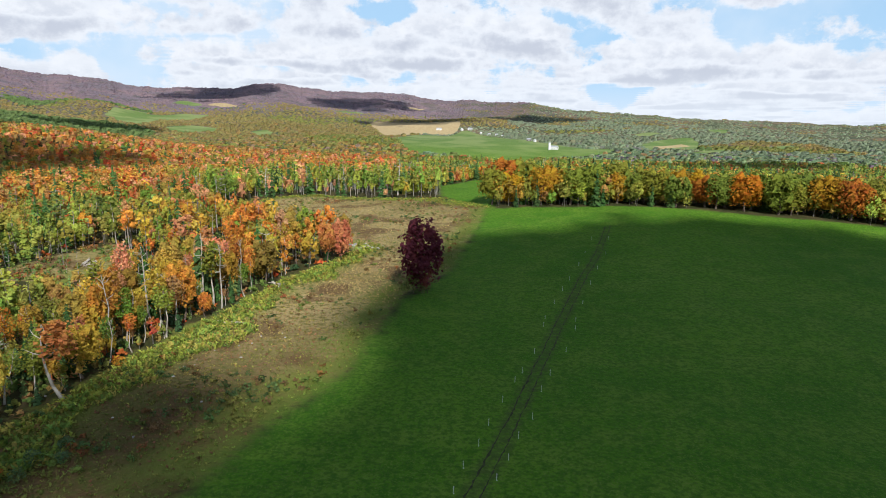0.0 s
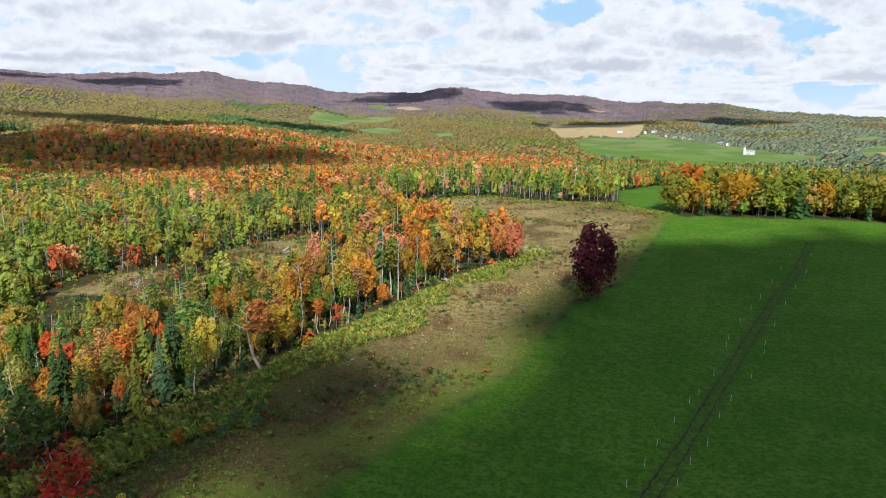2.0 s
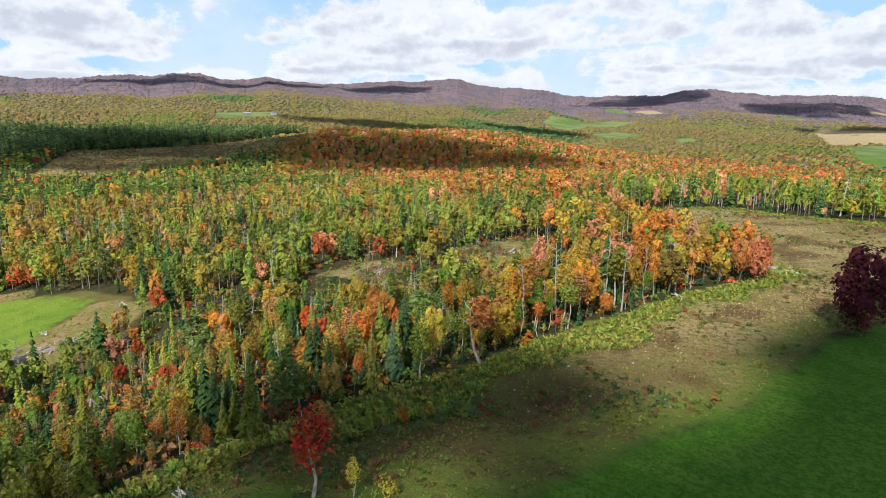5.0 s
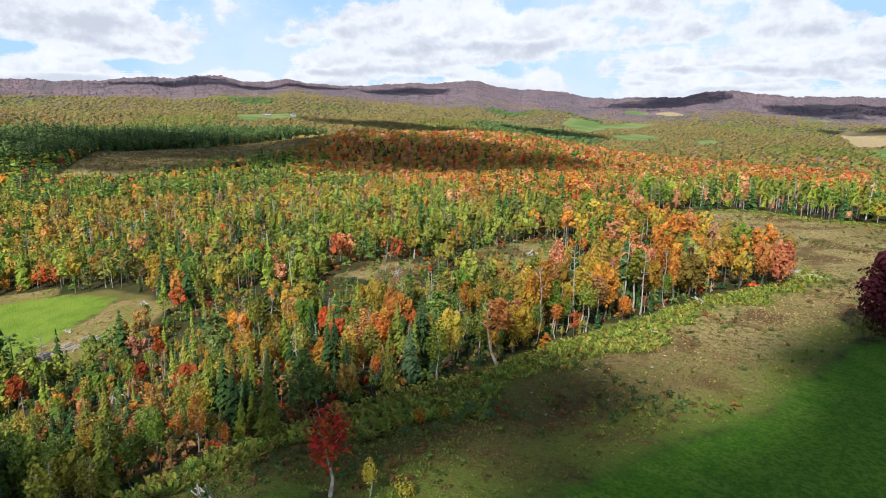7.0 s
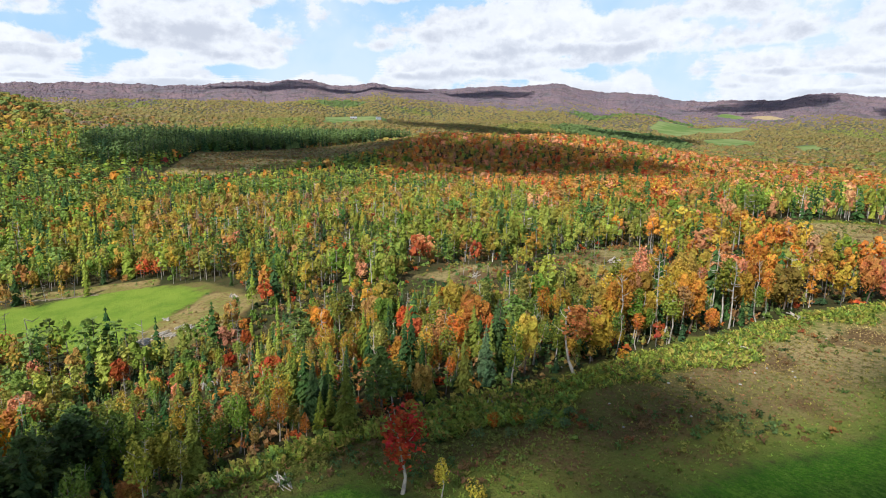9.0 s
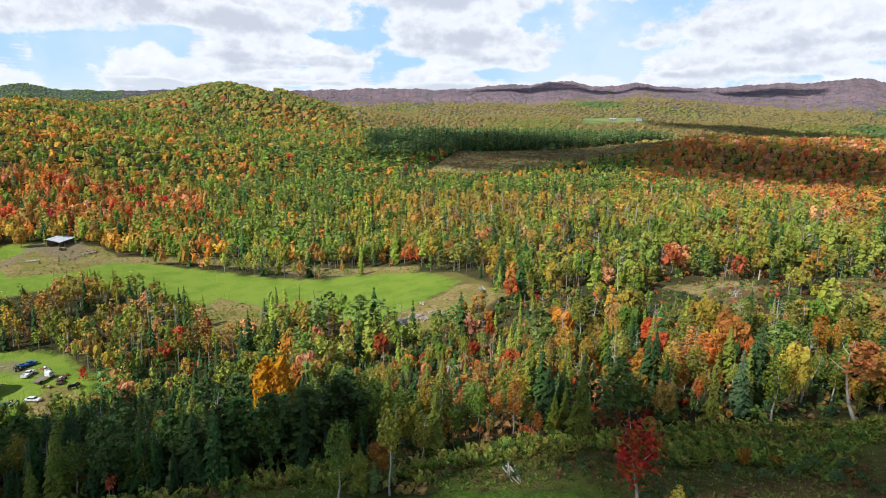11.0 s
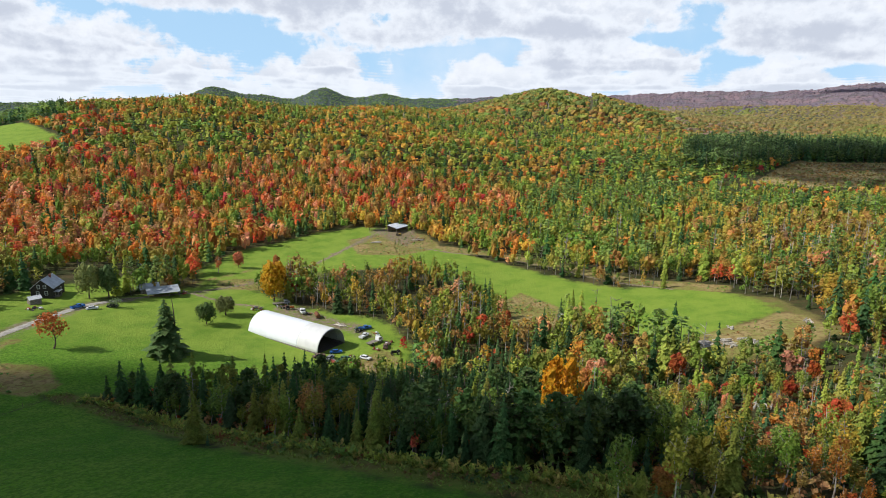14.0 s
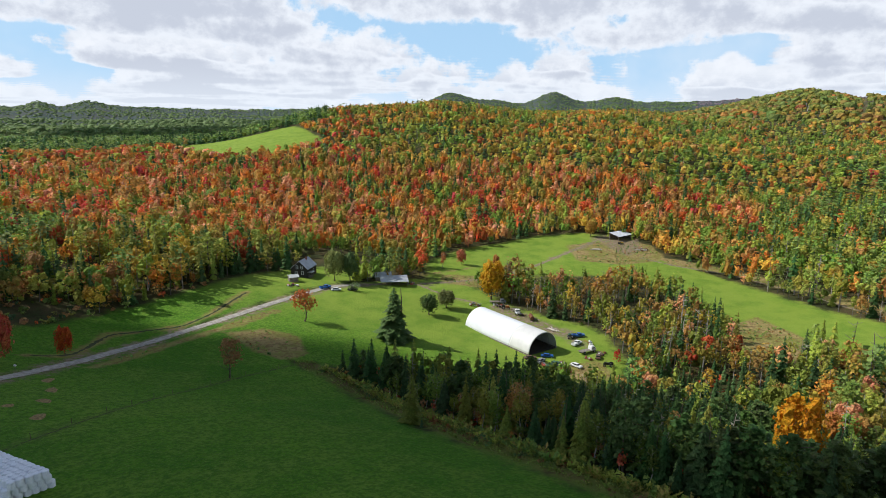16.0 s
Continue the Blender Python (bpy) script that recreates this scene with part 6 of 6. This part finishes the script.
def tractor(x, y, turn, paint_name, state):
    t = thing("tractor", x, y, 0, turn, paint_name + " old farm tractor " + state, "tractor", "vehicles round the farmyard")
    part("bonnet", boxes("bonnet", PAINTS[paint_name], ((0, 0.9, 1.1), (0.7, 1.7, 0.7), 0.9), bevel=0.08), t)
    part("frame", boxes("frame", PAINTS["black"], ((0, 0.2, 0.75), (0.5, 3.0, 0.3))), t)
    part("seat", boxes("seat", PAINTS["black"], ((0, -0.7, 1.25), (0.5, 0.5, 0.1)), ((0, -0.95, 1.5), (0.5, 0.1, 0.45))), t)
    part("exhaust", drum("exhaust", STEEL, 0.05, 0.9, "z", 8, 0.01), t).location = (0.2, 1.0, 1.8)
    for s in (-1, 1):
        wheel_on(t, s * 0.8, -0.8, 0.72, 0.36)
        wheel_on(t, s * 0.6, 1.5, 0.42, 0.24)


def junk(x, y, n, spread, seed, label="heap of scrapped machine parts and boards"):
    """A heap of scrap: bent sheets, beams, wheels and boxes."""
    g = random.Random(seed)
    heap = thing("scrap_heap", x, y, 0, 0, label, "scrap")
    for k in range(n):
        a, d = g.uniform(0, 6.28), spread * math.sqrt(g.random())
        px, py = d * math.cos(a), d * math.sin(a)
        mat = g.choice([RUST_METAL, RUST_METAL, PAINTS["grey"], WHITE_PAINT, PAINTS["brown"], GREY_BOARD, PAINTS["red"], STEEL, PAINTS["black"]])
        kind = g.random()
        if kind < 0.4:
            p = part("beam", boxes("beam", mat, ((0, 0, 0), (g.uniform(0.12, 0.3), g.uniform(1.0, 2.6), g.uniform(0.1, 0.25))), bevel=0.02), heap)
        elif kind < 0.7:
            p = part("crate", boxes("crate", mat, ((0, 0, 0), (g.uniform(0.5, 1.2), g.uniform(0.5, 1.4), g.uniform(0.4, 0.8)), 0.9), bevel=0.05), heap)
        elif kind < 0.88:
            p = part("barrel", drum("barrel", mat, 0.3, 0.85, "z", 14, 0.03, (-0.15, 0.15)), heap)
        else:
            p = part("tyre", drum("tyre", RUBBER, 0.34, 0.2, "z", 14, 0.06), heap)
        set_at(p, px, py, 0.28 + g.uniform(0, 0.25), g.uniform(-12, 12), g.uniform(-12, 12), g.uniform(0, 360.2))


def log_pile(x, y, turn, n, length, radius, seed, label="scattered pale peeled logs on bare ground", high=2):
    g = random.Random(seed)
    pile = thing("log_pile", x, y, 0, turn, label, "logs")
    for k in range(n):
        r = radius * g.uniform(0.7, 1.2)
        log = part("log", drum("log", LOG if g.random() < 0.75 else GREY_WOOD, r, length * g.uniform(0.6, 1.1), "y", 9, 0.02), pile)
        set_at(log, (k - n / 2) * radius * 1.9 + g.gauss(0, radius), g.gauss(0, length * 0.22), r * (1 + 1.6 * g.randrange(high)), g.uniform(-3, 3), 0, g.gauss(0, 14))


def boulder(x, y, size, seed, label="pale grey field boulder in rough grass"):
    g = np.random.default_rng(seed)
    bm = bmesh.new()
    bmesh.ops.create_icosphere(bm, subdivisions=2, radius=1)
    for v in bm.verts:
        v.co *= 1 + 0.28 * noise.noise(v.co * 1.3 + Vector((seed, 0, 0))) + 0.04 * float(g.normal())
        v.co = Vector((v.co.x * size, v.co.y * size * 0.8, v.co.z * size * 0.55))
    ob = new("boulder", shape_mesh("boulder", bm, STONE))
    ob.matrix_basis = pose(x, y, float(terrain(np.array([x]), np.array([y]))[0]) + size * 0.25, 0, 0, seed * 37)
    tagged(ob, label, "rock", "field boulders")


def make_farm():
    make_hoop_barn()
    gable_house("farmhouse", -215.8, -184.6, 108, 8.0, 10.5, 3.9, 3.4, DARK_BOARD, TIN, "dark-boarded gabled farmhouse with a pale metal roof", "house",
                (("front", -1.5, 2.0, 0.9, 1.4), ("front", 1.5, 2.0, 0.9, 1.4), ("front", -1.1, 4.6, 0.8, 1.3), ("front", 1.1, 4.6, 0.8, 1.3), ("left", -2, 1.9, 0.9, 1.3), ("left", 1.6, 1.9, 0.9, 1.3), ("right", 1.6, 1.9, 0.9, 1.3)), (0.6, 1.5), True)
    lean_shed("tin_shed", -234.6, -147.4, 38, 6.5, 12.0, 3.2, 2.0, "low open shed with a pale tin roof")
    gable_house("small_shed", -236.2, -154.5, 38, 4.6, 7.0, 2.2, 1.7, GREY_BOARD, TIN, "small grey shed with a pale tin roof", "shed")
    lean_shed("equipment_shed", -405, -80.7, 70, 7.0, 15.0, 4.2, 2.6, "open equipment shed with a white tin roof")
    gable_house("garden_shed", -203.4, -180.2, 60, 3.0, 3.8, 2.1, 0.9, GREY_BOARD, WHITE_PAINT, "tiny garden shed with a white roof", "shed")
    for x, y, turn, colour, kind, state in ((-204.5, -163.4, 70, "blue", "pickup", "parked by the drive"), (-205.2, -158, 40, "white", "car", "parked by the drive"), (-210.6, -153.4, 20, "black", "car", "parked under a bush"),
                                            (-189.8, -64.6, 35, "brown", "car", "rusting near the barn"), (-189, -60.6, 80, "grey", "car", "rusting near the barn"), (-194.6, -60.2, 20, "blue", "car", "rusting near the barn"),
                                            (-188.1, -55.9, 60, "green", "pickup", "rusting near the barn"), (-185, -51.4, 15, "red", "pickup", "with a dented bonnet"), (-191.1, -49, -20, "white", "car", "abandoned in the grass"),
                                            (-205.2, -49.3, 60, "white", "truck", "at the yard's edge"), (-211.1, -54.6, 75, "white", "pickup", "among the weeds"), (-219.6, -56.4, 40, "blue", "pickup", "among the weeds"),
                                            (-233.7, -86.7, -55, "white", "truck", "behind the barn"), (-240.5, -98.2, 30, "grey", "truck", "behind the barn"), (-202.2, -44.5, 100, "brown", "car", "at the yard's edge")):
        car(x, y, turn, colour, kind, state)
    tractor(-236, -92.5, 20, "orange", "standing behind the barn")
    tractor(-217, -58.7, 120, "green", "standing in weeds")
    tractor(-392.1, -77.6, 50, "yellow", "near the far shed")
    tractor(-196.8, -39.6, 200, "black", "at the wood's edge")
    tank = thing("fuel_tank", -229.5, -78.5, 0, -60, "long rusty cylindrical tank on wooden blocks", "tank")
    part("drum", drum("drum", RUST_METAL, 0.85, 4.6, "y", 22, 0.15, (-1.5, 0, 1.5)), tank).location = (0, 0, 1.15)
    for v in (-1.4, 1.4):
        part("block", boxes("block", GREY_BOARD, ((0, v, 0.15), (1.5, 0.35, 0.5))), tank)
    for i, (x, y, n, w) in enumerate(((-190.4, -54.2, 14, 1.8), (-187.1, -58.3, 10, 1.3), (-237.8, -96.2, 16, 2.2), (-232.4, -105, 18, 2.6), (-199.7, -47.3, 8, 1.4), (-232.1, -83.1, 8, 1.3), (-206.3, -44.2, 9, 1.6), (-241.6, -142.5, 12, 2.0), (-197, -174.6, 14, 2.6), (-386, -64, 12, 4.0), (-214.6, -50.6, 8, 1.8))):
        junk(x, y, n, w, 40 + i)
    log_pile(-222, -66.7, -35, 7, 5.0, 0.16, 1, "stack of long pale boards and poles in grass")
    for pile_x, pile_y, pile_turn, pile_logs, pile_seed in ((-203, 63, 15, 16, 2), (-201.5, 70, 25, 22, 3), (-200.5, 77, 35, 22, 21), (-199, 84, 20, 14, 22), (-218, 101, 70, 9, 23)):
        log_pile(pile_x, pile_y, pile_turn, pile_logs, 5.0, 0.17, pile_seed)
    log_pile(-218.2, 75.8, 80, 8, 4.0, 0.13, 4, "grey slash and branches heaped on bare ground")
    log_pile(-210.1, 97.2, 30, 8, 5.0, 0.14, 5)
    log_pile(-142, 59, 60, 8, 8.0, 0.24, 6, "felled pale logs lying in the young wood")
    log_pile(-370.2, -87.9, 35, 9, 6.0, 0.2, 7, "pale sawlogs laid out by the far track")
    log_pile(-385, -62.5, 35, 8, 6.0, 0.2, 8, "pale sawlogs laid out by the far track")
    log_pile(-139.2, 150.1, 30, 12, 7.0, 0.14, 9, "grey slash strewn over the logged clearing")
    log_pile(-110.2, 190.4, 10, 14, 8.0, 0.14, 10, "grey slash strewn over the logged clearing")
    log_pile(-48, 136, 60, 6, 4.0, 0.13, 11, "bleached branches lying in the rough grass")
    log_pile(-45, 167, 40, 5, 5.0, 0.13, 12, "bleached branches lying in the rough grass")
    log_pile(-66.3, 77.1, 30, 9, 4.0, 0.09, 13, "grey brushwood dumped at the wood's edge", 3)
    log_pile(-70.2, 38.3, 70, 12, 4.5, 0.08, 14, "grey brushwood dumped at the wood's edge", 4)
    g = random.Random(5)
    for k in range(26):
        boulder(-29 + g.gauss(0, 3.5), 216 + g.gauss(0, 2.2), g.uniform(0.35, 0.9), k + 1, "pale stone in the field-edge rock pile")
    boulder(-32, 218.2, 1.3, 77)
    for k in range(22):
        u = g.random()
        boulder(-60 + 30 * u + g.gauss(0, 4), 60 + 95 * u + g.gauss(0, 8), g.uniform(0.14, 0.3), 100 + k)
    for i, (x, y, s) in enumerate(((-75.5, -141.9, 2.6), (-71.1, -132.1, 2.6), (-64.9, -123.7, 2.4), (-58.3, -123.7, 1.8), (-57.4, -112.4, 2.6))):
        bm = bmesh.new()
        bmesh.ops.create_uvsphere(bm, u_segments=24, v_segments=12, radius=1)
        for v in bm.verts:
            v.co = Vector((v.co.x * s * 0.75, v.co.y * s * 0.5, v.co.z * 0.16)) * (1 + 0.15 * noise.noise(v.co * 2.1 + Vector((i * 7, 0, 0))))
        ob = new("hay_residue", shape_mesh("hay_residue", bm, HAY))
        ob.matrix_basis = pose(x, y, float(terrain(np.array([x]), np.array([y]))[0]) + 0.02, 0, 0, i * 50)
        tagged(ob, "flattened patch of spilled old hay on grass", "hay", "spilled hay")
    box = thing("mailbox", -75.9, -154.6, 0, 20, "small white box on a post beside the road", "mailbox")
    part("post", boxes("post", GREY_BOARD, ((0, 0, 0.45), (0.1, 0.1, 1.1))), box)
    part("box", boxes("box", WHITE_PAINT, ((0, 0, 1.1), (0.45, 0.7, 0.4)), bevel=0.1), box)


def make_fences():
    # white step-in posts on both sides of the worn track
    stake = as_mesh("stake", tube([(0, 0, -0.1), (0, 0, 1.15)], [0.03, 0.026], 6), WHITE_PAINT)
    clip_mesh = boxes("clip", WHITE_PAINT, ((0.04, 0, 1.0), (0.1, 0.05, 0.06)), ((0.04, 0, 0.6), (0.08, 0.05, 0.05)), ((0.09, 0, 0.06), (0.2, 0.05, 0.05)), bevel=0.01)
    g = random.Random(2)
    rows = (((2, 70.2), (4, 76.1), (6, 82), (8, 88.1), (11, 96.1), (14, 104.1), (16, 108.1), (19.5, 118.1), (24, 135.1), (25.5, 140.2), (30, 152.1), (34, 163.2), (38, 173.1), (44, 189.2), (50, 206), (57, 226.2)),
            ((8, 73.1), (10, 78.1), (12, 84.1), (15, 90), (18, 100.1), (21, 107.2), (26, 119.2), (31, 133.2), (32.5, 139), (37, 152.1), (43, 169.1), (49, 185.1), (56.1, 204.2), (63, 226.1)))
    for row in rows:
        for x, y in row:
            p = thing("fence_post", x + g.uniform(-0.3, 0.3), y, 0, g.uniform(0, 360.2), "thin white step-in electric fence post in grass", "fence post", "posts along the track")
            part("stake", stake, p)
            part("clip", clip_mesh, p)
    wood_post = boxes("pole", BARK, ((0, 0, 0.5), (0.07, 0.07, 1.3)), bevel=0.01)
    knob = boxes("insulator", PAINTS["black"], ((0.08, 0, 1.1), (0.06, 0.05, 0.08)), bevel=0.01)
    for a, b in zip(FENCE_PATH, FENCE_PATH[1:]):
        for k in range(2):
            u = k / 2
            p = thing("pasture_post", a[0] + (b[0] - a[0]) * u, a[1] + (b[1] - a[1]) * u, 0, 0, "grey wooden pasture fence post", "fence post", "pasture fence")
            part("pole", wood_post, p)
            part("insulator", knob, p)


BALE_CORNER = (-42.6, -96)


def make_bales():
    """The stepped stack of white wrapped bales."""
    g = random.Random(9)
    wrap = drum("wrap", WRAP, 0.5, 1.1, "z", 14, 0.09, ())
    seam = drum("seam", WRAP, 0.506, 0.05, "z", 14, 0, ())
    for layer in range(3):
        for i in range(7 - layer):
            for j in range(15):
                x, y = BALE_CORNER[0] + 1.03 * (i + layer * 0.55) + g.gauss(0, 0.04), BALE_CORNER[1] + 1.03 * (j + layer * 0.5) + g.gauss(0, 0.04)
                b = thing("wrapped_bale", x, y, layer * 1.08 - 0.03, g.uniform(0, 360), "white plastic-wrapped round bale in a stack", "hay bale", "stack of wrapped bales")
                part("wrap", wrap, b).location = (0, 0, 0.55)
                part("seam", seam, b).location = (0, 0, 0.55 + g.uniform(-0.2, 0.2))


def make_far_places():
    """The village on its field, and the farm on the hill shelf."""
    g = random.Random(4)
    for x, y, w, l, h, turn in ((-6, 2284, 9, 18, 5, 80), (75, 2229, 7, 10, 5, 20), (104, 2232, 9, 15, 5, 70), (137, 2140, 7, 9, 5, 10), (161, 2088, 7, 9, 5, 50), (183, 2052, 7, 9, 5, 80), (198, 1996, 7, 9, 4.5, 30), (246, 1747, 8, 12, 5, 75), (261, 1740, 7, 9, 4.5, 10), (253, 1395, 10, 18, 5, 60)):
        white = g.random() < 0.8
        gable_house("farm_building" if l > 12 else "village_house", x, y, turn, w, l, h, 3.2, WHITE_PAINT if white else GREY_BOARD, TIN, "small white gabled house in the distant village" if l <= 12 else "long white farm building beside fields", "house",
                    tuple(("front", u, z, 1.0, 1.4) for u in (-1.8, 1.8) for z in (1.8, 4.0)) + tuple(("left", u, 2.2, 1.0, 1.4) for u in (-2.5, 0, 2.5)), group="distant village")
    silo = thing("silo", 242, 1389, 0, 0, "tall white grain silo beside the barn", "silo", "distant village")
    part("cylinder", drum("cylinder", WHITE_PAINT, 2.6, 15, "z", 20, 0.1, (-5, -2, 1, 4)), silo).location = (0, 0, 7.0)
    cap = bmesh.new()
    bmesh.ops.create_uvsphere(cap, u_segments=20, v_segments=10, radius=2.6)
    part("dome", shape_mesh("dome", cap, STEEL), silo).location = (0, 0, 14.4)
    for x, y, w, l, turn in ((-1591, 1148, 10, 20, 140), (-1555, 1216, 9, 16, 150)):
        gable_house("hill_barn", x, y, turn, w, l, 5, 3, WHITE_PAINT if w < 10 else GREY_BOARD, TIN, "long barn with a pale roof on a hill field", "barn", (("left", -4, 2, 1.2, 1.2), ("left", 0, 2, 1.2, 1.2), ("left", 4, 2, 1.2, 1.2), ("front", 0, 1.6, 2.4, 2.6)), group="hill farm")


make_farm()
make_fences()
make_bales()
make_far_places()
